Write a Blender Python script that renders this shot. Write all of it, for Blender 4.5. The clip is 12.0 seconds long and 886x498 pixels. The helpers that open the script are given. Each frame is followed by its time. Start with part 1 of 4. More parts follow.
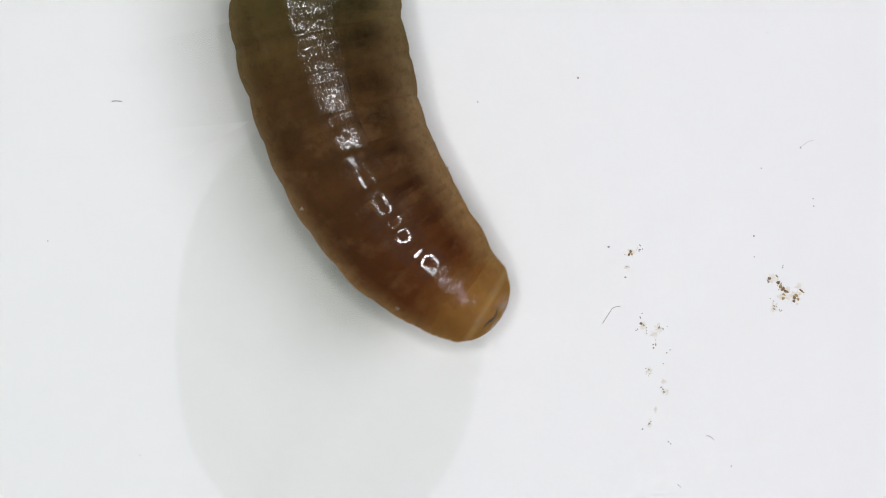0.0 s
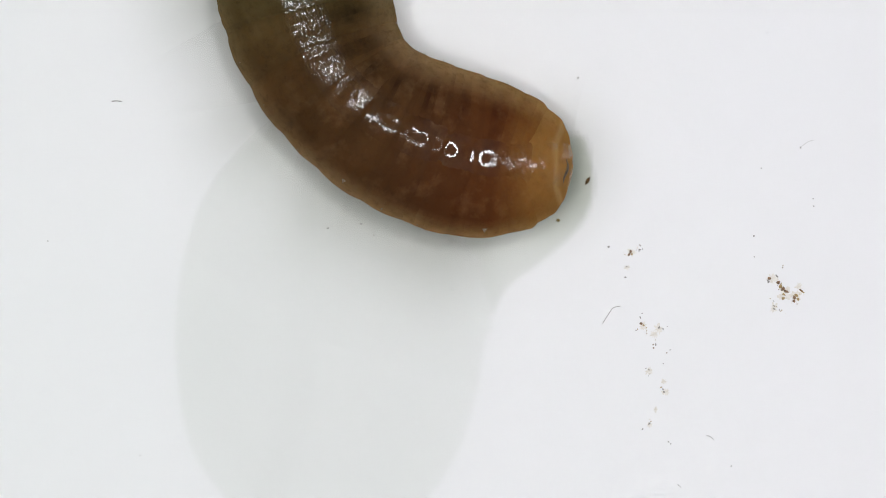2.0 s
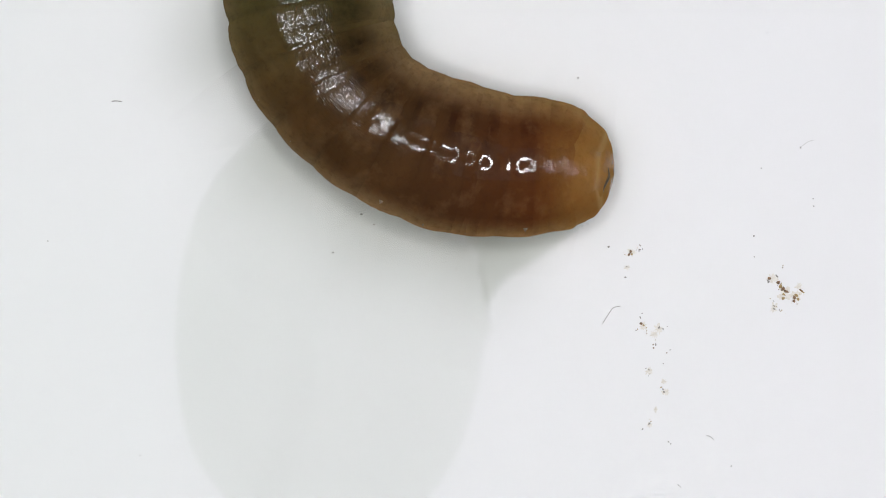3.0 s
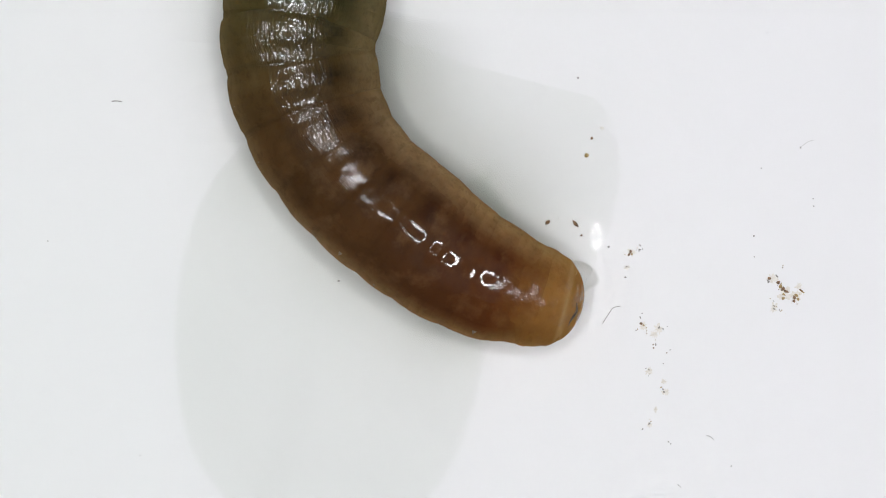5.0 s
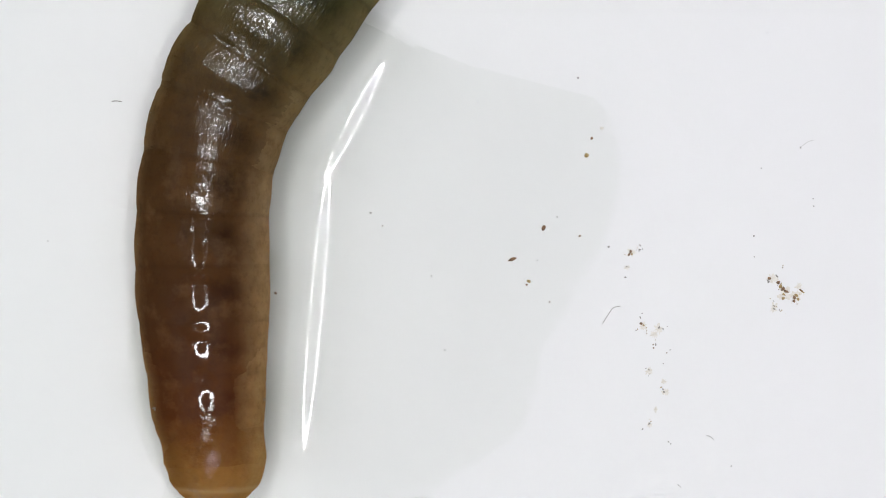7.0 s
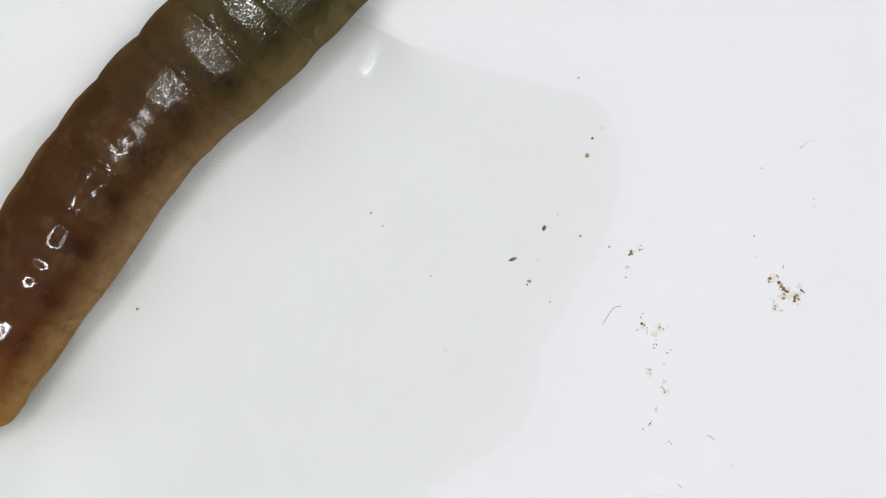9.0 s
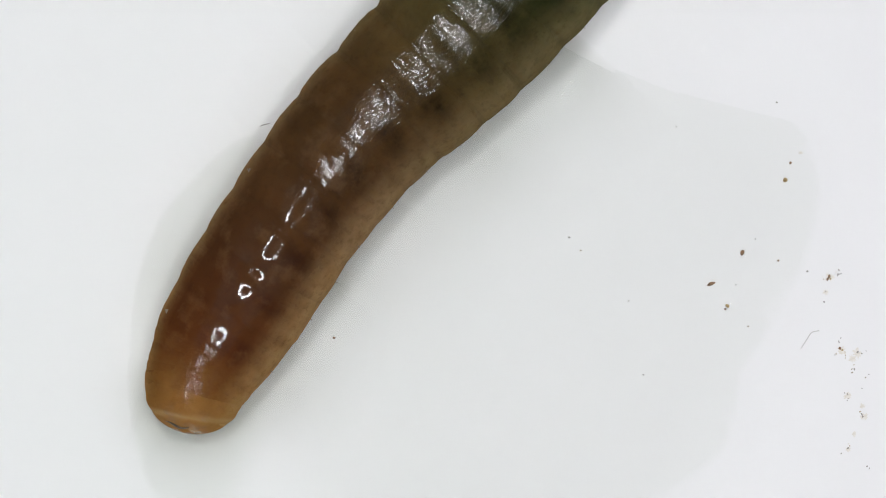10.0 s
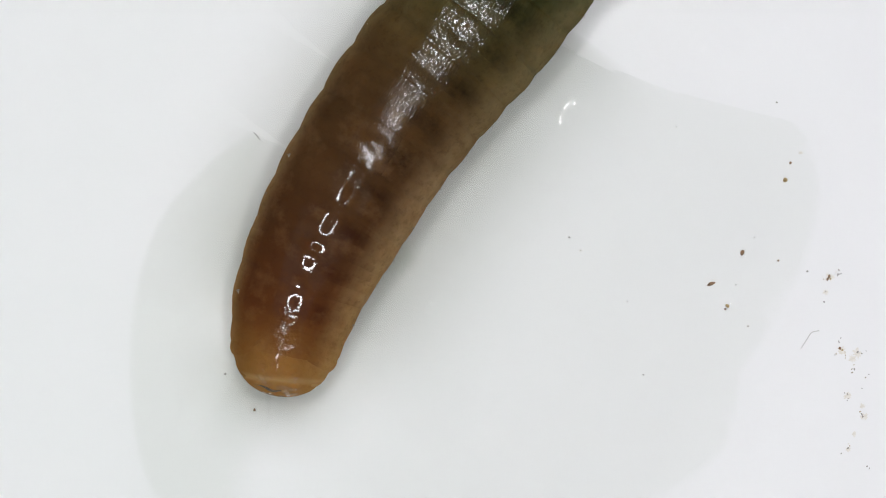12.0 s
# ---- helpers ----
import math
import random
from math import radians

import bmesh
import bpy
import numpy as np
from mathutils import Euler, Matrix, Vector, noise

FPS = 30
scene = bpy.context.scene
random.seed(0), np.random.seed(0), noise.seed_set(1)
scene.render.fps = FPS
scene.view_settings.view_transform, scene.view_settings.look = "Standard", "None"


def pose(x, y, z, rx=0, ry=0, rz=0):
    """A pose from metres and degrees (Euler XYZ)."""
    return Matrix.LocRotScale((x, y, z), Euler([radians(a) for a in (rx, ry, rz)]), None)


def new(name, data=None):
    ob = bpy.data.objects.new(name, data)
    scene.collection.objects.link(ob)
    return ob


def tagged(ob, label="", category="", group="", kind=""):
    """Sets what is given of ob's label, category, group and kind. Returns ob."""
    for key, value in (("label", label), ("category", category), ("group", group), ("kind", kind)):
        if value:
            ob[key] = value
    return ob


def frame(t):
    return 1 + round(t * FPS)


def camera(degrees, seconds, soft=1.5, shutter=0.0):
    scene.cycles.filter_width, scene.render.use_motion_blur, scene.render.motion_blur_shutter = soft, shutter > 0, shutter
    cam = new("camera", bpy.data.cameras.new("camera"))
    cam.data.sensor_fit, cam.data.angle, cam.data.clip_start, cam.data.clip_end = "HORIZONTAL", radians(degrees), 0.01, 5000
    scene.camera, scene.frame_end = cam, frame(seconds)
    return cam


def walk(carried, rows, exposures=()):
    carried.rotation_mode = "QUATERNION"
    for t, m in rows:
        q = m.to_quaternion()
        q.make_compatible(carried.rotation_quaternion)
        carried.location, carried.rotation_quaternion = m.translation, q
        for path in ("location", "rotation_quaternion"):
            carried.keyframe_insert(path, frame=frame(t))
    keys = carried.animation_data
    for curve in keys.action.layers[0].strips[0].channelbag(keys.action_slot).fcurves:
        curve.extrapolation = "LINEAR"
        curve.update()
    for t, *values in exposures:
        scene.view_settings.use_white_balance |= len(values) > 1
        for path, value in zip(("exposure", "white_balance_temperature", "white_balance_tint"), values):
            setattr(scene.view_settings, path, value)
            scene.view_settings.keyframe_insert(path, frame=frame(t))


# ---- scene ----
import functools

LENS = 22.0                       # degrees across the picture
UNIT = 2.4e-5                     # metres on the dish to one pixel of the view
HIGH = 784 * UNIT / math.tan(radians(LENS / 2))
cam = camera(LENS, 12.0, soft=1.0, shutter=0.15)
walk(cam, [(0, pose(0, 0, HIGH)), (12, pose(0, 0, HIGH))])


def flat(px, py, z=0.0):
    """View pixels (x to the right, y down) to metres, to fit the camera's view at the height z over the dish."""
    s = UNIT * (HIGH - z) / HIGH
    return Vector(((px - 784) * s, (441 - py) * s, z))


# ---- light ----
world = bpy.data.worlds.new("room")
world.use_nodes = True
scene.world = world
world.node_tree.nodes["Background"].inputs["Color"].default_value = (0.93, 0.97, 1.0, 1)
world.node_tree.nodes["Background"].inputs["Strength"].default_value = 0.16
scene.view_settings.exposure = 0.0
scene.cycles.transparent_max_bounces = 32


# ---- materials ----
class Nodes:
    """A short way to write a node material."""

    def __init__(self, name):
        self.mat = bpy.data.materials.new(name)
        self.mat.use_nodes = True
        self.tree = self.mat.node_tree
        self.bsdf = self.tree.nodes["Principled BSDF"]
        self.out = self.tree.nodes["Material Output"]

    def add(self, kind):
        return self.tree.nodes.new(kind)

    def link(self, a, b):
        self.tree.links.new(a, b)

    def put(self, socket, value):
        if isinstance(value, bpy.types.NodeSocket):
            self.link(value, socket)
        else:
            socket.default_value = value

    def coords(self):
        return self.add("ShaderNodeTexCoord").outputs["Object"]

    def noise(self, scale, detail=3.0, vector=None, rough=0.55):
        n = self.add("ShaderNodeTexNoise")
        n.inputs["Scale"].default_value = scale
        n.inputs["Detail"].default_value = detail
        n.inputs["Roughness"].default_value = rough
        self.link(vector or self.coords(), n.inputs["Vector"])
        return n.outputs["Fac"]

    def attr(self, name):
        n = self.add("ShaderNodeAttribute")
        n.attribute_name = name
        return n.outputs["Fac"]

    def math(self, op, a, b=0.0, c=0.0):
        n = self.add("ShaderNodeMath")
        n.operation = op
        for socket, value in zip(n.inputs, (a, b, c)):
            self.put(socket, value)
        return n.outputs[0]

    def ramp(self, fac, stops, mode="LINEAR"):
        n = self.add("ShaderNodeValToRGB")
        n.color_ramp.interpolation = mode
        el = n.color_ramp.elements
        while len(el) < len(stops):
            el.new(0.5)
        for e, (p, c) in zip(el, stops):
            e.position, e.color = p, (*c, 1)
        self.link(fac, n.inputs["Fac"])
        return n.outputs["Color"]

    def mix(self, fac, a, b, mode="MIX"):
        n = self.add("ShaderNodeMix")
        n.data_type, n.blend_type = "RGBA", mode
        self.put(n.inputs[0], fac)
        for socket, value in ((n.inputs[6], a), (n.inputs[7], b)):
            self.put(socket, value if isinstance(value, bpy.types.NodeSocket) else (*value, 1))
        return n.outputs[2]

    def bump(self, height, distance, strength=1.0, normal=None):
        n = self.add("ShaderNodeBump")
        n.inputs["Strength"].default_value = strength
        n.inputs["Distance"].default_value = distance
        self.link(height, n.inputs["Height"])
        if normal:
            self.link(normal, n.inputs["Normal"])
        return n.outputs["Normal"]

    def set(self, **values):
        for key, value in values.items():
            socket = self.bsdf.inputs[key.replace("_", " ").title().replace("Ior", "IOR")]
            if not isinstance(value, bpy.types.NodeSocket) and socket.type == "RGBA":
                value = (*value, 1)
            self.put(socket, value)
        return self


def glazed_white():
    m = Nodes("white_glazed_china")
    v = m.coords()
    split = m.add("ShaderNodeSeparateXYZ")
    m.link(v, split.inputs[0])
    # green-to-lilac cast of light and lens, put into the china's colour
    light_cast = m.ramp(m.math("MULTIPLY_ADD", split.outputs[0], 22.0, 0.5), [(0.1, (0.745, 0.788, 0.768)), (0.85, (0.800, 0.800, 0.834))])
    tint = m.mix(m.noise(60, 2, v), light_cast, (0.80, 0.81, 0.815))
    fine = m.mix(m.math("MULTIPLY", m.noise(900, 3, v), 0.25), tint, (0.80, 0.80, 0.79))
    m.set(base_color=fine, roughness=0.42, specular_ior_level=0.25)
    m.link(m.bump(m.noise(2500, 2, v), 2e-6, 0.4), m.bsdf.inputs["Normal"])
    return m.mat


def lamp_glow():
    m = Nodes("white_lamp_diffuser")
    m.set(base_color=(0.9, 0.9, 0.9), emission_color=(1.0, 0.985, 1.0), emission_strength=RING)
    return m.mat


def wood_board():
    m = Nodes("grey_table_board")
    v = m.coords()
    m.set(base_color=m.mix(m.noise(40, 4, v), (0.30, 0.29, 0.28), (0.42, 0.41, 0.39)), roughness=0.6)
    return m.mat


def worm_skin():
    m = Nodes("wet_worm_skin")
    place = m.add("ShaderNodeAttribute")
    place.attribute_name = "skin"
    v = place.outputs["Vector"]
    along, flank, gut, ring = m.attr("along"), m.attr("flank"), m.attr("gut"), m.attr("furrow")
    base = m.ramp(along, [
        (0.0, (0.27, 0.140, 0.040)), (0.045, (0.23, 0.108, 0.028)), (0.085, (0.110, 0.038, 0.011)),
        (0.16, (0.092, 0.040, 0.015)), (0.33, (0.094, 0.050, 0.018)), (0.41, (0.082, 0.060, 0.021)),
        (0.50, (0.030, 0.036, 0.010)), (1.0, (0.024, 0.030, 0.009))])
    deep = m.ramp(along, [
        (0.0, (0.20, 0.09, 0.022)), (0.045, (0.13, 0.045, 0.012)), (0.085, (0.052, 0.014, 0.006)), (0.22, (0.030, 0.013, 0.006)),
        (0.40, (0.010, 0.007, 0.003)), (0.5, (0.006, 0.008, 0.004)), (1.0, (0.007, 0.008, 0.004))])
    pale = m.ramp(along, [
        (0.0, (0.42, 0.23, 0.075)), (0.09, (0.40, 0.23, 0.095)), (0.25, (0.37, 0.23, 0.115)),
        (0.36, (0.17, 0.118, 0.056)), (0.55, (0.11, 0.098, 0.045)), (1.0, (0.10, 0.094, 0.043))])
    cloud = m.ramp(m.noise(420, 2, v), [(0.35, (0,) * 3), (0.65, (1,) * 3)])
    base = m.mix(m.math("MULTIPLY", cloud, 0.38), base, deep)
    blotch = m.noise(1000, 4, v, 0.65)
    c = m.mix(m.math("MULTIPLY", gut, m.ramp(blotch, [(0.3, (0.3,) * 3), (0.62, (1,) * 3)])), base, deep)
    c = m.mix(m.math("MULTIPLY", flank, m.ramp(m.noise(1500, 3, v), [(0.25, (0.6,) * 3), (0.7, (1,) * 3)])), c, pale)
    c = m.mix(m.math("MULTIPLY", ring, 0.18), c, deep)
    c = m.mix(m.ramp(m.noise(3200, 4, v, 0.7), [(0.50, (0,) * 3), (0.72, (0.30,) * 3)]), c, deep)
    c = m.mix(m.ramp(m.noise(1100, 4, v, 0.6), [(0.52, (0,) * 3), (0.74, (0.12,) * 3)]), c, pale)
    c = m.mix(m.math("MULTIPLY", m.attr("collar"), 0.32), c, (0.52, 0.36, 0.17))
    # shine is turned down on the head, the flanks and the skin before the dark rear, to keep highlights off them
    dull = m.ramp(along, [(0.075, (1,) * 3), (0.092, (0,) * 3)])
    spots = m.ramp(m.noise(1700, 3, v, 0.6), [(0.46, (1,) * 3), (0.56, (0,) * 3)])
    dull = m.math("MULTIPLY", dull, m.math("MULTIPLY_ADD", spots, 0.6, 0.4))
    middle = m.ramp(along, [(0.16, (0,) * 3), (0.19, (1,) * 3), (0.285, (1,) * 3), (0.31, (0,) * 3)])
    few = m.ramp(m.noise(1100, 3, v, 0.6), [(0.49, (0.97,) * 3), (0.54, (0,) * 3)])
    dull = m.math("MAXIMUM", dull, m.math("MULTIPLY", middle, few))
    # in front a patchy mask on the shine breaks up the highlights
    patchy = m.math("MULTIPLY", m.ramp(along, [(0.06, (1,) * 3), (0.28, (0.85,) * 3), (0.34, (0,) * 3)]), m.ramp(m.noise(1350, 3, v, 0.6), [(0.55, (0,) * 3), (0.60, (0.95,) * 3)]))
    dull = m.math("MAXIMUM", dull, patchy)
    # on the rear rings a fine mask on the shine breaks the highlights into many small spots
    rear = m.ramp(along, [(0.20, (0.08,) * 3), (0.32, (1,) * 3)])
    beaded = m.ramp(m.noise(8000, 3, v, 0.6), [(0.47, (0.93,) * 3), (0.56, (0,) * 3)])
    dull = m.math("MAXIMUM", dull, m.math("MULTIPLY", rear, beaded))
    dull = m.math("MAXIMUM", dull, m.attr("shine_off"))
    rough = m.math("MULTIPLY_ADD", dull, 0.08, 0.055)
    m.set(base_color=c, subsurface_weight=0.35, subsurface_scale=0.0006, subsurface_radius=(1.0, 0.45, 0.2),
          specular_ior_level=m.math("MULTIPLY", m.math("MULTIPLY_ADD", rear, 0.12, 0.62), m.math("SUBTRACT", 1.0, dull)), roughness=rough)
    # fine lengthwise striae on the dark rear rings, soft dimples in front
    stretch = m.add("ShaderNodeMapping")
    stretch.inputs["Scale"].default_value = (1.0, 0.16, 1.0)
    m.link(v, stretch.inputs["Vector"])
    striae = m.noise(9500, 3, stretch.outputs["Vector"], 0.6)
    n0 = m.bump(m.noise(7000, 2, v), 0.35e-5, 0.5)
    n1 = m.bump(m.noise(2000, 3, v), 5e-5, 0.2, n0)
    nose = m.ramp(along, [(0.06, (1,) * 3), (0.10, (0,) * 3)])
    n1 = m.bump(m.math("MULTIPLY", m.noise(3000, 3, v), nose), 7e-5, 1.0, n1)
    n2 = m.bump(m.math("MULTIPLY", striae, rear), 2.5e-5, 1.0, n1)
    m.link(n2, m.bsdf.inputs["Normal"])
    return m.mat


def plain_metal():
    m = Nodes("brushed_grey_metal")
    m.set(base_color=m.mix(m.noise(300, 3), (0.35, 0.35, 0.36), (0.5, 0.5, 0.5)), metallic=1.0, roughness=0.4)
    return m.mat


def slime(name, tint, gloss, by_depth=False):
    """Clear slime: it swallows a little light on the way through, more where it lies deeper, and shines."""
    m = Nodes(name)
    clear, shine, blend = m.add("ShaderNodeBsdfTransparent"), m.add("ShaderNodeBsdfGlossy"), m.add("ShaderNodeMixShader")
    shine.inputs["Roughness"].default_value = 0.0
    blend.inputs[0].default_value = gloss
    if by_depth:
        rgb = m.add("ShaderNodeCombineColor")
        depth = m.attr("depth")
        for socket, value in zip(rgb.inputs, tint):
            m.link(m.math("POWER", value, depth), socket)
        m.link(m.math("MULTIPLY", m.math("MINIMUM", depth, 1.0), gloss), blend.inputs[0])
        m.link(rgb.outputs[0], clear.inputs["Color"])
    else:
        low = tuple(c - 0.012 for c in tint)
        m.link(m.mix(m.noise(260, 3), tint, low), clear.inputs["Color"])
    m.link(clear.outputs[0], blend.inputs[1])
    m.link(shine.outputs[0], blend.inputs[2])
    m.link(blend.outputs[0], m.out.inputs["Surface"])
    return m.mat


def clear_bead(name, gloss):
    m = Nodes(name)
    clear, shine, both = m.add("ShaderNodeBsdfTransparent"), m.add("ShaderNodeBsdfGlossy"), m.add("ShaderNodeAddShader")
    shine.inputs["Roughness"].default_value = 0.0
    shade = m.add("ShaderNodeCombineColor")
    for socket in shade.inputs:
        m.link(m.math("MULTIPLY", m.attr("depth"), gloss), socket)
    m.link(shade.outputs[0], shine.inputs["Color"])
    m.link(clear.outputs[0], both.inputs[0])
    m.link(shine.outputs[0], both.inputs[1])
    m.link(both.outputs[0], m.out.inputs["Surface"])
    return m.mat


def soil(name, dark, light):
    m = Nodes(name)
    c = m.mix(m.ramp(m.noise(9000, 3), [(0.35, (0,) * 3), (0.65, (1,) * 3)]), dark, light)
    m.set(base_color=c, roughness=0.45)
    m.link(m.bump(m.noise(20000, 2), 1e-5, 0.8), m.bsdf.inputs["Normal"])
    return m.mat


RING = 60.3
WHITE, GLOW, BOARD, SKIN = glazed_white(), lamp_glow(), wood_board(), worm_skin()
METAL = plain_metal()
POOL = slime("pooled_slime", (0.950, 0.956, 0.944), 0.008, True)
FILM = slime("thin_slime_film", (0.964, 0.968, 0.960), 0.008, True)
# tinted with the soft shade beside the worm; the slime lip shares it
SLIME_SHADE = slime("slime_and_shade_tint", (0.76, 0.765, 0.745), 0.0, True)
DROP, BEAD = clear_bead("tiny_slime_drop", 0.024), clear_bead("clear_slime_bead", 0.045)
CRUMB = soil("brown_soil", (0.035, 0.022, 0.012), (0.36, 0.20, 0.09))
AMBER = soil("amber_grit", (0.20, 0.13, 0.04), (0.55, 0.42, 0.20))
DUST = soil("grey_dust", (0.16, 0.155, 0.15), (0.36, 0.35, 0.33))
HAIR = soil("pale_grey_hair", (0.34, 0.33, 0.33), (0.48, 0.47, 0.46))
PALE = soil("pale_soil_smear", (0.66, 0.63, 0.57), (0.76, 0.745, 0.71))


# ---- building blocks ----
def mesh_from(name, bm, material, smooth=True):
    me = bpy.data.meshes.new(name)
    bm.normal_update()
    bm.to_mesh(me)
    bm.free()
    me.materials.append(material)
    if smooth:
        me.polygons.foreach_set("use_smooth", [True] * len(me.polygons))
    return me


def part(name, bm, material, parent, label="", smooth=True):
    ob = new(name, mesh_from(name, bm, material, smooth))
    ob.parent = parent
    return tagged(ob, label)


def lathe(profile, steps):
    """A turned body from (radius, height) pairs."""
    bm = bmesh.new()
    rings = [[bm.verts.new((r * math.cos(2 * math.pi * i / steps), r * math.sin(2 * math.pi * i / steps), z))
              for i in range(steps)] for r, z in profile]
    for a, b in zip(rings, rings[1:]):
        for i in range(steps):
            bm.faces.new((a[i], a[(i + 1) % steps], b[(i + 1) % steps], b[i]))
    bm.faces.new(rings[0][::-1])
    bm.faces.new(rings[-1])
    return bm


# ---- the way of the dish, and the bends of the worm ----
# the dish lies still, is slid across under the lens, and lies still again
SLIDE = [(0.0, 0, 0), (8.8, 0, 0), (9.0, 1, 0), (9.1, 15, 2.5), (9.2, 122, 19.5), (9.3, 191, 31), (9.4, 280, 40),
         (9.5, 350, 43.2), (9.6, 351.5, 43.5), (12.0, 351.5, 43.5)]


def slid(t):
    ts = [r[0] for r in SLIDE]
    return Vector((float(np.interp(t, ts, [r[1] for r in SLIDE])) * UNIT, -float(np.interp(t, ts, [r[2] for r in SLIDE])) * UNIT, 0))


BENDS = {}


def bend(t, spacing, roll, tip, *sides):
    """The worm at t: the length of a ring, its roll, the tip of the head, then pairs of points on its two sides, from the head back."""
    pts, wide = [Vector(tip)], [110.0]
    for ax, ay, bx, by in sides:
        pts.append(Vector(((ax + bx) / 2, (ay + by) / 2)))
        wide.append(math.hypot(ax - bx, ay - by))
    last = (pts[-1] - pts[-3]).normalized()
    for step in range(1, 16):
        pts.append(pts[-1] + last * 200)
        wide.append(wide[-1] + (285 - wide[-1]) * 0.5)
    line, width = [], []
    for i in range(len(pts) - 1):
        p0, p1, p2, p3 = pts[max(i - 1, 0)], pts[i], pts[i + 1], pts[min(i + 2, len(pts) - 1)]
        for j in range(12):
            u = j / 12
            line.append(0.5 * ((2 * p1) + (p2 - p0) * u + (2 * p0 - 5 * p1 + 4 * p2 - p3) * u * u + (3 * p1 - p0 - 3 * p2 + p3) * u ** 3))
            width.append(wide[i] + (wide[i + 1] - wide[i]) * u)
    xs, ys = np.array([p.x for p in line]), np.array([p.y for p in line])
    arc = np.concatenate(([0], np.cumsum(np.hypot(np.diff(xs), np.diff(ys)))))
    kernel = np.ones(9) / 9
    smooth = [np.convolve(np.pad(a, 4, mode="edge"), kernel, mode="valid") for a in (ys * 0 + np.array(width),)]
    BENDS[t] = (spacing, roll, arc, xs, ys, smooth[0])


def along_worm(t, a):
    """Place, heading and width of the worm at t, a steps back from its tip."""
    spacing, roll, arc, xs, ys, width = BENDS[t]
    x, y = np.interp(a, arc, xs), np.interp(a, arc, ys)
    b0, b1 = max(a - 35, 0), a + 35
    dx, dy = np.interp(b0, arc, xs) - np.interp(b1, arc, xs), np.interp(b0, arc, ys) - np.interp(b1, arc, ys)
    return float(x), float(y), math.atan2(-dy, dx), float(np.interp(a, arc, width))


def bends():
    bend(0.0, 72, -3, (888, 562), (735, 575, 870, 440), (685, 545, 845, 395), (610, 490, 815, 340), (520, 370, 770, 250),
         (462, 240, 745, 185), (435, 150, 735, 130), (412, 60, 715, 70), (405, 0, 710, 0), (405, -100, 700, -100))
    bend(0.2, 68, -3, (984, 440), (860, 495, 925, 310), (760, 480, 855, 268), (620, 415, 770, 170), (540, 345, 738, 115),
         (485, 250, 722, 85), (440, 160, 712, 40), (405, 30, 708, -30), (400, -100, 700, -110))
    bend(0.5, 66, -3, (1043, 345), (990, 415, 1010, 262), (930, 430, 955, 235), (850, 435, 905, 207), (740, 415, 830, 160),
         (640, 375, 765, 115), (560, 310, 735, 90), (490, 230, 715, 50), (430, 140, 697, 0), (400, 50, 690, -40), (390, -40, 690, -120))
    bend(1.0, 66, -3, (1048, 320), (1010, 395, 1015, 240), (950, 420, 950, 205), (860, 430, 880, 170), (760, 415, 830, 145),
         (650, 365, 770, 115), (555, 305, 735, 95), (480, 220, 710, 55), (430, 140, 690, 10), (400, 75, 685, -30), (382, 0, 685, -90))
    bend(1.5, 68, -3, (1012, 310), (975, 395, 990, 235), (920, 425, 940, 195), (830, 433, 870, 160), (730, 405, 805, 130),
         (630, 350, 750, 105), (545, 290, 720, 75), (480, 215, 700, 45), (435, 150, 690, 5), (400, 70, 685, -40), (382, 0, 685, -90))
    bend(2.0, 69, -3, (1015, 290), (975, 380, 985, 205), (910, 412, 920, 165), (820, 425, 850, 130), (720, 395, 790, 110),
         (620, 345, 750, 95), (540, 280, 725, 80), (480, 215, 700, 45), (435, 145, 690, 0), (405, 80, 685, -40), (385, 0, 685, -90))
    bend(2.5, 70, -3, (1055, 290), (1020, 385, 1030, 220), (950, 412, 960, 170), (860, 422, 880, 150), (760, 405, 810, 127),
         (660, 360, 760, 105), (570, 300, 740, 90), (500, 230, 715, 60), (445, 150, 700, 20), (412, 80, 690, -30), (395, 0, 690, -80))
    bend(4.3, 76, 0, (1105, 360), (1060, 425, 1085, 295), (985, 465, 1010, 265), (900, 472, 930, 248), (800, 460, 860, 225),
         (700, 425, 800, 200), (600, 365, 750, 170), (530, 300, 715, 135), (470, 230, 695, 90), (425, 140, 685, 40), (405, 60, 682, -10), (403, 0, 685, -60))
    bend(4.6, 78, 0, (1073, 450), (1020, 510, 1060, 385), (960, 522, 1010, 340), (880, 530, 930, 318), (780, 505, 860, 290),
         (690, 465, 790, 245), (600, 405, 735, 205), (520, 325, 700, 165), (455, 240, 685, 110), (420, 160, 680, 60), (400, 90, 675, 10), (395, 0, 685, -50))
    bend(5.0, 82, 0, (1030, 550), (985, 598, 1020, 480), (920, 607, 970, 440), (830, 597, 905, 395), (740, 560, 845, 350),
         (650, 500, 780, 290), (560, 425, 720, 240), (480, 330, 680, 180), (425, 230, 668, 130), (402, 150, 665, 80), (395, 90, 660, 30), (397, 0, 685, -20))
    bend(5.5, 88, 0, (905, 725), (800, 738, 925, 615), (730, 700, 870, 530), (640, 615, 800, 445), (560, 525, 740, 375),
         (495, 435, 700, 310), (440, 340, 665, 250), (405, 240, 645, 180), (390, 170, 645, 140), (385, 100, 650, 85), (395, 0, 680, 0), (405, -100, 700, -100))
    bend(6.0, 92, 0, (748, 834), (660, 800, 805, 735), (600, 740, 790, 655), (540, 670, 745, 575), (490, 580, 710, 480),
         (440, 480, 665, 385), (400, 390, 630, 300), (375, 310, 610, 245), (363, 220, 605, 190), (362, 140, 620, 130), (375, 60, 645, 60), (385, 0, 680, 10))
